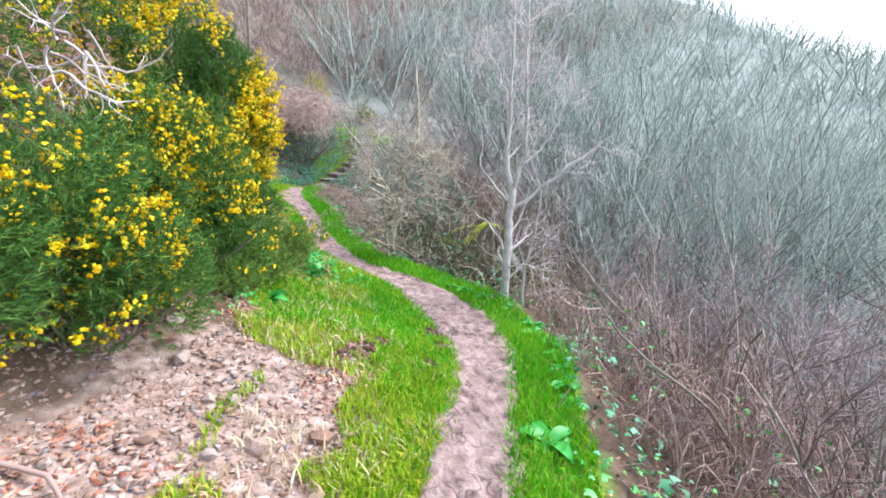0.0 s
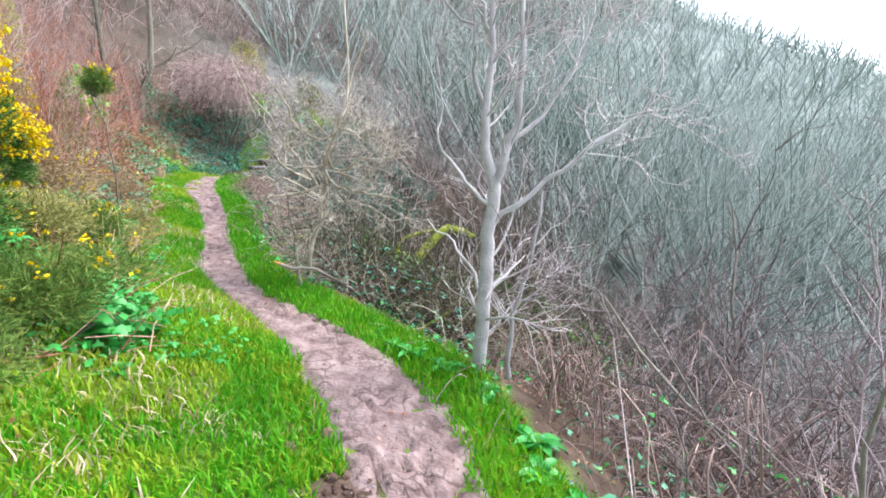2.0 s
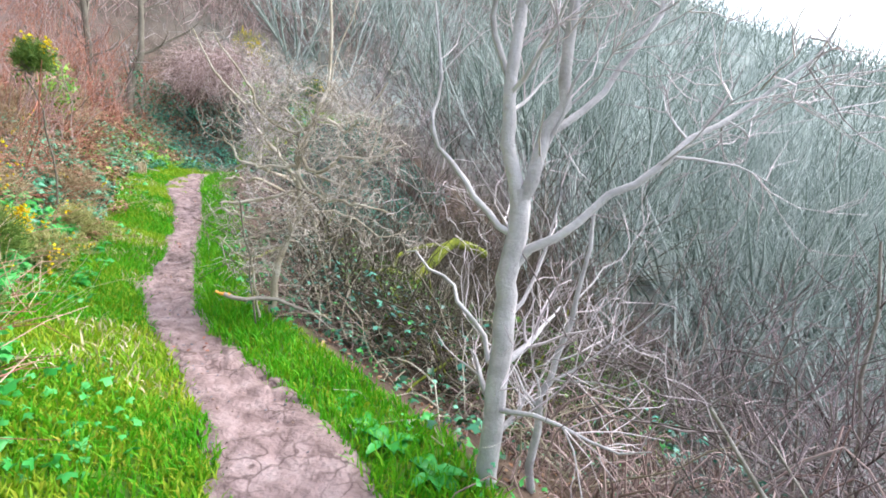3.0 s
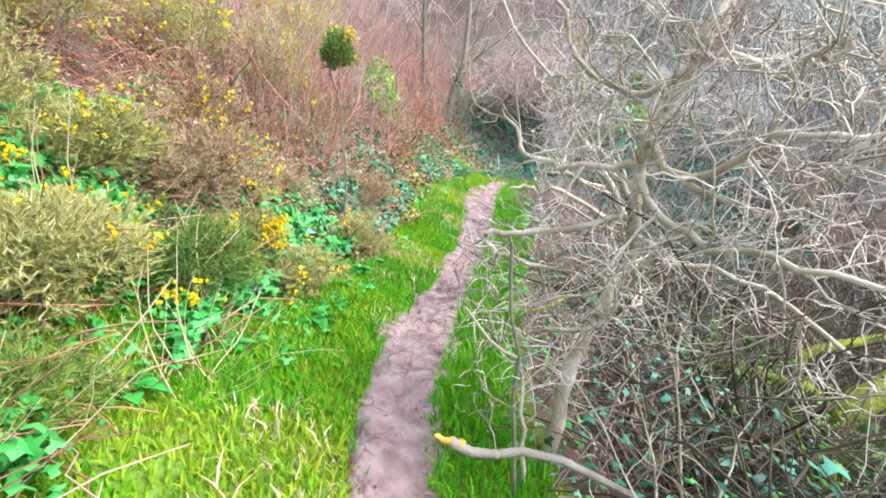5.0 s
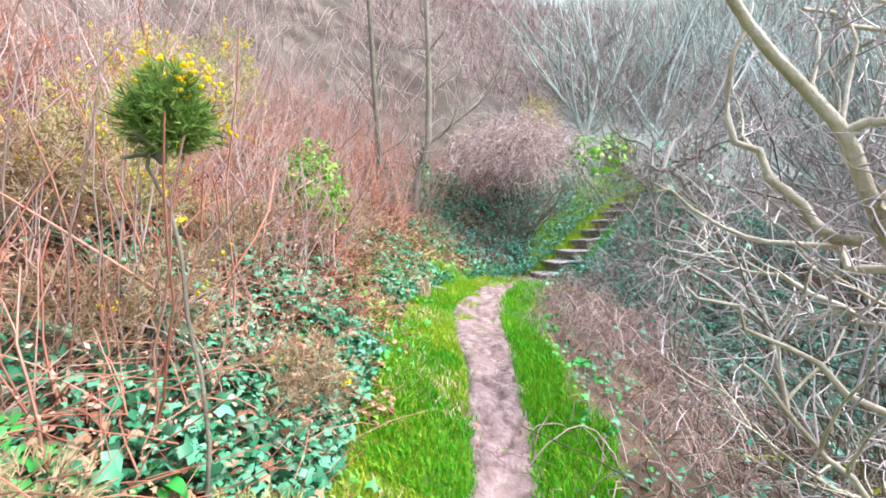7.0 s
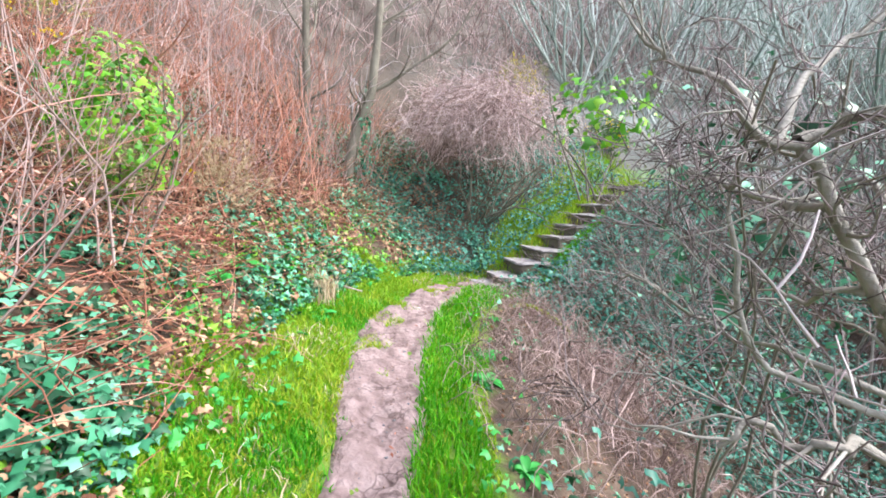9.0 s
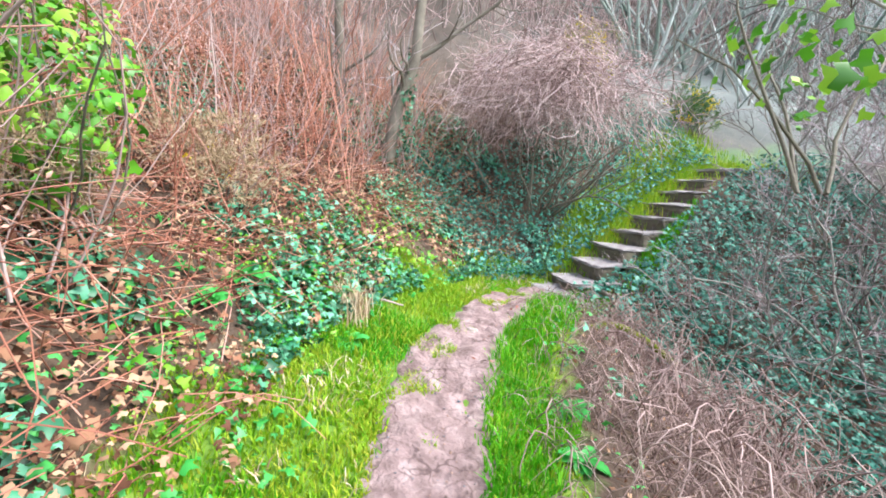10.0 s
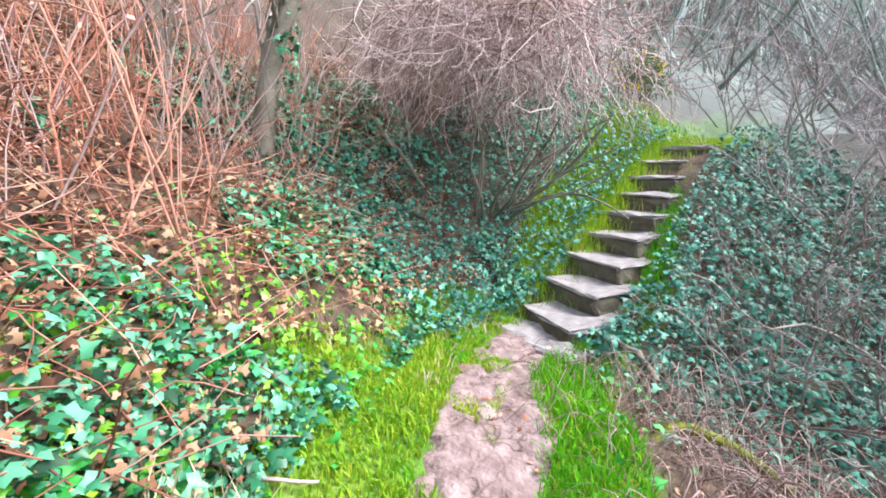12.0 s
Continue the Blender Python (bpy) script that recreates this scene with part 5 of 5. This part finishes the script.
def build_gorse():
    full = "dark green gorse bush thick with yellow flowers"
    for k, (x, y, up, rx, h, n, fl) in enumerate(((-1.2, 2.9, -.15, .65, 1.2, 2400, 450), (-1.22, 3.95, -.15, .68, 1.45, 3400, 1300), (-1.45, 4.85, -.15, .6, 1.5, 2800, 2200), (-1.95, 5.75, .2, .62, 1.75, 3000, 7000), (-2.25, 6.35, .15, .5, 1.3, 1900, 4000),
                                                  (-1.8, 5.3, -.1, .45, .85, 1300, 120), (-2.6, 4.5, 0, 1.1, 2.3, 2200, 900), (-2.8, 5.6, .1, .9, 2.3, 1900, 1500), (-2.6, 3.3, 0, 1.0, 2.0, 1300, 300), (-1.8, 4.85, -.1, .5, .95, 1300, 150), (-1.62, 5.45, -.1, .42, .75, 1100, 100), (-1.35, 5.2, -.1, .45, .8, 1300, 120), (-1.7, 5.8, -.1, .45, .8, 1200, 150))):
        gorse_bush(300 + k, pose(x, y, gz(x, y) + up, 0, 0, 70 * k), rx, h, int(n * 1.5), fl, M_gorse, full)
    thin = "olive straggling gorse with scattered yellow flowers"
    for k, (x, y, rx, h, n, fl) in enumerate(((-1.55, 6.25, .45, .5, 1500, 30), (-2.05, 6.95, .26, .3, 700, 30), (-2.75, 7.2, .36, .45, 1000, 240), (-3.4, 7.3, .42, .62, 1100, 300), (-3.45, 8.15, .3, .38, 800, 200), (-1.3, 5.45, .42, .42, 1200, 30), (-1.15, 4.95, .3, .3, 700, 0),
                                              (-5.3, 8.4, .7, 1.3, 1500, 300), (-2.6, 7.05, .4, .45, 1300, 60), (-2.95, 7.65, .42, .5, 1400, 170), (-3.7, 7.95, .5, .7, 1400, 160), (-3.25, 8.45, .3, .36, 700, 60), (-4.4, 8.1, .5, .75, 1300, 220), (-3.45, 6.8, .5, .8, 1500, 160), (-4.5, 7.1, .7, 1.1, 1800, 260), (-6.0, 9.3, .6, 1.2, 1100, 260), (-6.9, 10.0, .8, 1.4, 1200, 330), (-3.85, 9.35, .28, .45, 800, 20), (-8.2, 10.8, .8, 1.5, 1200, 300), (-8.6, 19.6, .7, 1.4, 1200, 420), (-6.9, 20.9, .5, 1.25, 1200, 260))):
        gorse_bush(330 + k, pose(x, y, gz(x, y) - .05, 0, 0, 50 * k), rx, h, n, fl, (M_gorse if k == 20 else M_gorse_low if k in (0, 1, 5, 6, 9) else M_brush if k in (10, 12) else M_gorse_dry), thin)
    for k, (x, y, rx, h) in enumerate(((-4.15, 8.6, .4, .6), (-5.0, 9.3, .5, .7), (-5.6, 8.9, .5, .8), (-6.0, 10.2, .5, .7), (-4.9, 10.1, .35, .5), (-3.9, 7.7, .5, .7), (-6.8, 11.2, .5, .7), (-7.6, 12.3, .5, .8))):
        gorse_bush(370 + k, pose(x, y, gz(x, y) - .05, 0, 0, 40 * k), rx, h, 700, 12 * (k % 3), M_brush, "withered tan gorse among the bracken")
    gorse_bush(360, pose(-4.14, 9.25, 1.98, 0, 0, 20), .11, .3, 620, 60, M_gorse_low, "small round gorse head on a thin stalk", True)


build_gorse()


# ---- bracken, canes and straw ----
def cane_clump(name, piece, label, category, group, r, n, h, radius, material, thick=.005, lean=.25):
    """A clump of separate upright canes, some forked."""
    ob = thing(name, label, category, group)
    for _ in range(n):
        a, rr = r.uniform(0, 6.28), radius * math.sqrt(r.uniform())
        L = [grow(r, (rr * math.cos(a), rr * math.sin(a), -.1), (r.normal(0, lean), r.normal(0, lean), 1), h * r.uniform(.5, 1.15), thick * r.uniform(.5, 1.7), 7, .15, 0, .5)]
        if r.uniform() < .7:
            p, d, rr2 = offshoot(r, L[0], .4, .95, .7)
            L.append(grow(r, p, d, h * .3, rr2 * .6, 5, .14, .02, .5))
        part(piece, mesh_np(piece, *tubes(L, 3), material), ob)
    return ob


def bracken_clump(r, label, fronds=30, size=.75):
    """Collapsed fronds: bent stalks with many small dry leaflets."""
    ob = thing("bracken", label, "bracken", "bank bracken")
    for _ in range(fronds):
        a = r.uniform(0, 6.28)
        L, P, N = [], [], []
        for _ in range(1):
            L.append(grow(r, (r.normal(0, .22), r.normal(0, .22), -.05), (math.cos(a), math.sin(a), r.uniform(.5, 1.8)), size * r.uniform(.6, 1.3), .0045, 8, .16, -.16, .4))
            for f in np.linspace(1.5, 7, 11):
                i = min(int(f), 6)
                P.append(L[-1][0][i] + (L[-1][0][i + 1] - L[-1][0][i]) * (f - i) + r.normal(0, .03, 3))
                N.append(r.normal(0, 1, 3))
        V, F = tubes(L, 3)
        V2, F2 = leaves(np.array(P), np.array(N), .026, r, "long")
        part("frond", mesh_np("frond", np.concatenate([V, V2]), [F, F2 + len(V)], M_bracken), ob)
    return ob


def spread_things(kinds, places, scale=(.8, 1.2), tilt=10):
    """Puts the first of each kind down and copies them for the rest."""
    for k, p in enumerate(places):
        m = pose(p[0], p[1], p[2], rng.uniform(-tilt, tilt), rng.uniform(-tilt, tilt), rng.uniform(0, 360)) @ Matrix.Scale(rng.uniform(*scale), 4)
        ob = kinds[k] if k < len(kinds) else copy_thing(kinds[k % len(kinds)], Matrix.Identity(4))
        ob.matrix_basis = m


def build_bank_growth():
    kinds = [bracken_clump(np.random.default_rng(400 + k), "collapsed rust-brown dead bracken on the bank") for k in range(4)]
    P, *_ = scatter(4000, -12, -1, 5, 17, lambda S, W, U, X, Y: (S > W + np.interp(U, [5, 7, 9, 11, 13, 15], [2.2, 1.5, 1.3, 1.5, 1.6, 2.2])) & (S < 4.6) & (U > 6.8) & (U < 14.6) & ((Y > 8.8) | (X < -4)))
    spread_things(kinds, spaced(P, .42, 100), (.7, 1.2), 14)
    canes = [cane_clump("cane_clump", "cane", "tall reddish bare canes growing from the bank", "canes", "bank canes", np.random.default_rng(420 + k), 26, 1.5, .38, (M_bracken, M_bramble, M_bracken, M_mauve)[k], .0055, .3) for k in range(4)]
    P, *_ = scatter(5000, -12, -4, 8.5, 17.5, lambda S, W, U, X, Y: (S > W + 1.35 + .15 * (U > 10.8)) & (S < 4.4) & (U > 8.6) & (U < 15.6))
    spread_things(canes, spaced(P, .43, 78), (.6, 1.15), 8)
    straw = [cane_clump("dry_stems", "stem", "bleached dry stems leaning from the bank", "stems", "dry stems", np.random.default_rng(440 + k), 18, .9, .22, M_straw, .004, .7) for k in range(3)]
    P = [(x, y, gz(x, y)) for x, y in ((-2.25, 7.5), (-2.5, 7.7), (-1.95, 6.9), (-3.0, 7.2), (-2.85, 7.6), (-1.7, 6.75))]
    spread_things(straw, P, (.5, .85), 18)
    # more scrub up the slope, too much to count
    r = np.random.default_rng(460)
    X, Y = r.uniform(-26, 4, 9000), r.uniform(4, 44, 9000)
    S, Z, W, U = along(X, Y)
    ok = (S > 3.6) & (S < 26)
    X, Y = X[ok][:1250], Y[ok][:1250]
    Z = ground(X, Y)
    L = []
    for x, y, z in zip(X, Y, Z):
        far = math.hypot(x + 4, y - 9)
        th = .004 + .00045 * far
        for _ in range(8):
            L.append(grow(r, (x + r.normal(0, .4), y + r.normal(0, .4), z - .1), (r.normal(0, .5), r.normal(0, .5), 1), r.uniform(.8, 2.3), th, 4, .22, 0, .5))
    tagged(new("hillside_scrub", mesh_np("hillside_scrub", *tubes(L, 3), M_mauve)), "mauve-brown leafless scrub covering the upper hillside", "scrub", kind="stuff")


build_bank_growth()


# ---- ivy and broad leaves ----
def ivy_sheet(name, label, n, box, keep, size, material, lift=(.0, .10), tilt=.55):
    P, *_ = scatter(n, *box, keep)
    N = gnormal(P[:, 0], P[:, 1])
    P = P + N * rng.uniform(*lift, len(P))[:, None]
    V, F = leaves(P, N + np.array([0, 0, .4]), size, rng, "ivy", .25, tilt)
    tagged(new(name, mesh_np(name, V, F, material)), label, "ivy", kind="stuff")


def build_ivy():
    ivy_sheet("ivy", "glossy ivy trailing over the lower bank", 74000, (-10, -3, 8.5, 17),
              lambda S, W, U, X, Y: (S > W + np.interp(U, [8, 10, 11, 13, 15], [1.3, .9, .85, .55, .3])) & (S < np.interp(U, [9, 11, 13, 16], [2.2, 2.9, 3.3, 3.0])) & (U > 9.0) & (U < 16.5) & clumpy(X, Y, 2.1, 51, .42), .054, M_ivy, (0, .16))
    ivy_sheet("ivy", "large pale ivy leaves on the foot of the bank", 26000, (-6.4, -2.6, 7.9, 11.8),
              lambda S, W, U, X, Y: (S > W + .8) & (S < W + 2.0) & (U > 8.6) & (U < 12) & clumpy(X, Y, 2.6, 77, .4), .066, M_ivy, (0, .18))
    ivy_sheet("dead_leaves", "curled brown leaves caught among the ivy", 60000, (-10, -3, 8, 17),
              lambda S, W, U, X, Y: (S > W + .55) & (S < 3.4) & (U > 8.2) & (U < 16) & clumpy(X, Y, 3, 61, .35), .038, M_litter, (.02, .17), .9)
    ivy_sheet("ivy", "dark ivy filling the hollow beside the steps", 30000, (-10, -6, 14.8, 20.5),
              lambda S, W, U, X, Y: (S > W + .12) & (S < 2.2) & (U > 15.3) & (U < 20), .042, M_ivy_d, (0, .22))
    ivy_sheet("ivy", "dark ivy carpeting the slope below the steps", 54000, (-7, -1, 14.5, 22),
              lambda S, W, U, X, Y: (S < -W - .12) & (S > -4.5) & (U > 15.7) & (U < 21), .05, M_ivy_d, (0, .25))
    ivy_sheet("ivy", "ivy and weeds among the valley-side brambles", 24000, (-7, 4, 2, 16),
              lambda S, W, U, X, Y: (S < -W - .38) & (S > -2.4) & ((U < 12.6) | clumpy(X, Y, 2, 67, .66)) & (clumpy(X, Y, 1.2, 54, .5) | ((S > -1.25) & clumpy(X, Y, 2.5, 59, .42))), .045, M_ivy, (0, .25))
    ivy_sheet("ivy", "dark ivy and nettles under the thicket", 22000, (-6, 4, 6, 16),
              lambda S, W, U, X, Y: (S < -W - .6) & (S > -4) & (U > 6.5) & ((U < 12.4) | (S < -2.4)) & clumpy(X, Y, .9, 57, .38), .05, M_ivy_d, (0, .7))
    ivy_sheet("ivy", "ivy and weeds low on the gorse bank", 16000, (-5.5, 0, 4.5, 10),
              lambda S, W, U, X, Y: (S > W + np.interp(U, [4, 6.5, 8], [1.75, 1.6, 1.0])) & (S < W + 2.5) & (U > 4.6) & (U < 9.6) & clumpy(X, Y, 1.5, 58, .42), .042, M_dock, (0, .14))
    ivy_sheet("weeds", "low green weeds along the uphill verge", 24000, (-8.5, 1, 4.8, 16),
              lambda S, W, U, X, Y: (S > W + .3) & (S < W + 1.6) & (U > 7.2) & clumpy(X, Y, 1.7, 55, .5), .05, M_dock, (0, .1), .7)
    ivy_sheet("weeds", "fresh green weeds low on the ivy bank", 9000, (-8.5, -4.5, 10.5, 15),
              lambda S, W, U, X, Y: (S > W + .45) & (S < W + 1.3) & (U > 10.8) & clumpy(X, Y, 1.9, 56, .5), .045, M_ivy_y, (0, .12), .7)
    ivy_sheet("weeds", "lush green weeds at the foot of the gorse bank", 19000, (-4.8, -1.2, 6.3, 9.6),
              lambda S, W, U, X, Y: (S > W + .75) & (S < W + 2.1) & (U > 6.6) & (U < 9.8) & clumpy(X, Y, 2.2, 63, .34), .064, M_dock, (.02, .22), .7)
    ivy_sheet("weeds", "green weeds and nettles along the valley verge", 14000, (-7, 3, 2, 16),
              lambda S, W, U, X, Y: (S < -W - .28) & (S > -W - .75) & (U < 15.6) & clumpy(X, Y, 2.4, 64, .42), .045, M_dock, (.0, .14), .7)
    ivy_sheet("weeds", "sparse green shoots among the dead brambles", 3200, (-1, 4.5, 2, 9),
              lambda S, W, U, X, Y: (S < -W - .5) & (S > -2.8) & (U < 9) & clumpy(X, Y, 1.8, 68, .5), .034, M_dock, (.1, .6), .7)
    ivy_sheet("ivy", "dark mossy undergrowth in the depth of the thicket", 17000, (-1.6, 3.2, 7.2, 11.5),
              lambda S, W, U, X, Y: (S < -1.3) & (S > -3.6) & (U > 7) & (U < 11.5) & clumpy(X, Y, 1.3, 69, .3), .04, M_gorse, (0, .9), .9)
    # ivy climbing stumps and trees
    r = np.random.default_rng(500)
    for label, c, rad, n, m in (("ivy-clad stump with fresh green leaves", (-6.68, 11.35, 2.4), (.42, .42, .62), 1100, M_ivy_y),
                                ("ivy climbing through the crooked tree", (-3.3, 12.75, 1.9), (.5, .5, .8), 300, M_ivy),
                                ("ivy spray hanging in the branches", (-4.1, 13.05, 2.5), (.38, .38, .3), 150, M_ivy_y),
                                ("ivy on the mossy trunk", (-8.5, 14.95, 3.0), (.16, .16, .8), 240, M_ivy)):
        d = r.normal(size=(n, 3))
        d /= np.linalg.norm(d, axis=1, keepdims=True)
        P = np.array(c) + d * np.array(rad) * r.uniform(.5, 1, (n, 1))
        plant = thing("climbing_ivy", label, "ivy")
        tagged(part("foliage", mesh_np("foliage", *leaves(P, d + np.array([0, 0, .3]), .05, r, "ivy", .25, .4), m), plant), kind="stuff")
        S = [grow(r, (c[0] + r.normal(0, .06), c[1] + r.normal(0, .06), c[2] - rad[2] * 1.6), (r.normal(0, .2), r.normal(0, .2), 1), rad[2] * 2.4, .007, 8, .15, 0, .5) for _ in range(4)]
        for L in S:
            part("stem", mesh_np("stem", *tubes([L], 4), M_bark_d, True), plant)


build_ivy()


def dock_plant(r, n=9, size=.16):
    Vs, Fs, base = [], [], 0
    for k in range(n):
        a = 6.28 * k / n + r.uniform(-.3, .3)
        ln, w = size * r.uniform(.7, 1.3), size * r.uniform(.2, .3)
        rise = r.uniform(.5, 1.1)
        t = np.linspace(0, 1, 6)
        mid = np.stack([ln * t * math.cos(a), ln * t * math.sin(a), ln * (rise * t - .75 * t * t)], 1)
        wid = w * np.sin(np.pi * (t * .9 + .08)) ** .7
        side = np.array([-math.sin(a), math.cos(a), 0])
        V = np.concatenate([mid - side * wid[:, None] + [0, 0, .02], mid, mid + side * wid[:, None] + [0, 0, .02]])
        i = np.arange(5)
        F = np.concatenate([np.stack([i, i + 1, i + 7, i + 6], 1), np.stack([i + 6, i + 7, i + 13, i + 12], 1)])
        Vs.append(V)
        Fs.append(F + base)
        base += len(V)
    return mesh_np("dock_plant", np.concatenate(Vs), np.concatenate(Fs), M_dock, True)


def build_docks():
    r = np.random.default_rng(520)
    kinds = [dock_plant(r, 8 + k, .15 + .02 * k) for k in range(4)]
    spots = [(1.45, 5.4), (1.52, 5.0), (1.4, 6.05), (1.2, 6.55), (.9, 6.95), (.58, 7.2), (1.38, 4.5), (-3.0, 8.6), (-3.3, 8.8), (-3.5, 9.1), (-2.8, 8.35), (-3.7, 9.35), (-4.05, 9.75), (-3.15, 8.35), (-3.4, 8.55), (-3.85, 9.0), (-2.5, 7.75), (-2.9, 8.0), (-6.9, 13.2), (-6.6, 12.9), (-6.3, 12.45), (-1.05, 6.2), (1.42, 5.75), (1.5, 5.2), (.15, 7.45), (.3, 7.35), (-.05, 7.6), (1.2, 6.3), (-5.3, 10.95), (-5.6, 11.35), (-4.4, 9.2), (-4.2, 9.5), (-3.6, 9.0), (-6.6, 12.35), (-6.75, 12.6), (-6.95, 12.75), (-6.35, 12.1),
             (-7.2, 13.9), (-1.4, 6.3), (-1.6, 6.6), (-1.3, 5.6), (-1.1, 5.4), (-2.6, 8.0), (-5.2, 13.6), (-5.5, 14.2), (-4.2, 12.6), (-4.9, 13.2), (-3.0, 11.4), (-2.2, 7.3), (-6.2, 11.9), (-5.0, 10.4), (-3.9, 8.8)]
    place_many(kinds, "dock_plant", "broad-leaved green plant growing in the verge", "plant", "verge plants", [(x, y, gz(x, y)) for x, y in spots], (.45, .95), 8)
    place_many(kinds, "dock_plant", "large broad-leaved green plant among the ivy", "plant", "bank plants", [(x, y, gz(x, y) + .03) for x, y in ((-7.0, 13.0), (-7.1, 13.15), (-6.9, 12.5), (-7.0, 12.3), (-6.7, 12.0), (-7.4, 13.6), (-7.17, 12.84), (-7.1, 12.78), (-6.5, 11.75), (-3.3, 8.2), (-3.0, 7.9))], (.75, 1.1), 12)
    # grassy tufts by the steps and pale tussocks
    for label, x, y, rad, n, h, m in (("grassy edge beside the upper steps", -6.85, 18.4, (.3, 1.2), 5000, .16, M_grass_y), ("turf on the landing above the steps", -5.9, 20.2, (.7, .7), 3000, .1, M_grass_y),
                                      ("grass growing over the step ends", -6.0, 17.3, (.14, .9), 1500, .10, M_grass), ("bright grass along the foot of the bank", -7.15, 17.3, (.22, .7), 3000, .15, M_grass_y), ("bright grass beside the landing", -6.75, 19.7, (.4, .8), 6000, .15, M_grass_y), ("bleached grass tussock on the verge", -6.86, 13.1, (.12, .12), 260, .28, M_straw)):
        X, Y = x + r.normal(0, rad[0] * .6, n), y + r.normal(0, rad[1] * .6, n)
        P = np.stack([X, Y, np.maximum(ground(X, Y), 0)], 1)
        tagged(new("grass_tuft", mesh_np("grass_tuft", *blades(P, h, r, .005, .6), m)), label, "grass", kind="stuff")


build_docks()


# ---- woods on the far hill ----
def build_far_woods():
    r = np.random.default_rng(600)
    X, Y = r.uniform(-9, 75, 22000), r.uniform(14, 82, 22000)
    S, Z, W, U = along(X, Y)
    ok = (S < -7.5) | ((Y > 21.5) & ((np.abs(S) > 1.3) | (Y > 26)))
    X, Y = X[ok], Y[ok]
    keep = r.uniform(size=len(X)) < np.clip(20 / np.hypot(X - 1, Y - 4), 0, 1) ** .9
    X, Y = X[keep][:1450], Y[keep][:1450]
    Z = ground(X, Y)
    L, T = [], []
    for x, y, z in zip(X, Y, Z):
        d = math.hypot(x, y - 4)
        h = r.uniform(3.0, 5.6) * min(1, 26 / d + .12)
        th = .011 + .0005 * d
        near = d < 27
        if near:
            h *= 1.25
        for _ in range(5 if near else 3):
            a = r.uniform(0, 6.28)
            stem = grow(r, (x + .15 * math.cos(a), y + .15 * math.sin(a), z - .3), (.9 * math.cos(a), .9 * math.sin(a), 1), h * r.uniform(.75, 1.1), th * (2.6 if near else 2.0), 6, .12, .16, .25)
            L.append(stem)
            for _ in range(6 if near else 3):
                p, w, rr = offshoot(r, stem, .25, 1, .8)
                b = grow(r, p, w, h * .34 * r.uniform(.5, 1.2), max(th * .45, rr * .6), 4, .14, .22, .4)
                T.append(b)
                for _ in range(3 if near else 1):
                    q, e, r2 = offshoot(r, b, .2, 1, .7)
                    T.append(grow(r, q, e, h * .17 * r.uniform(.6, 1.3), th * .3, 3, .15, .2, .5))
    for x, y, z in zip(*(lambda a, c: (a, c, ground(a, c)))(r.uniform(-8, 48, 3000), r.uniform(14, 70, 3000))):
        s0 = float(along([x], [y])[0][0])
        if (s0 > -8 and y < 22) or (abs(s0) < 2 and y < 26):
            continue
        d = math.hypot(x, y - 4)
        if d < 20:
            continue
        for _ in range(4):
            T.append(grow(r, (x + r.normal(0, .7), y + r.normal(0, .7), z - .1), (r.normal(0, .5), r.normal(0, .5), 1), r.uniform(.8, 2.2), .008 + .0005 * d, 3, .25, 0, .5))
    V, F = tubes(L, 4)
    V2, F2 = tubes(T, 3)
    tagged(new("far_woods", mesh_np("far_woods", np.concatenate([V, V2]), np.concatenate([F, F2 + len(V)]) if F.shape[1] == F2.shape[1] else [F, F2 + len(V)], M_twig_haze)), "leafless woods on the far hillside, haze put into their pale grey-green", "woods", kind="stuff")


build_far_woods()
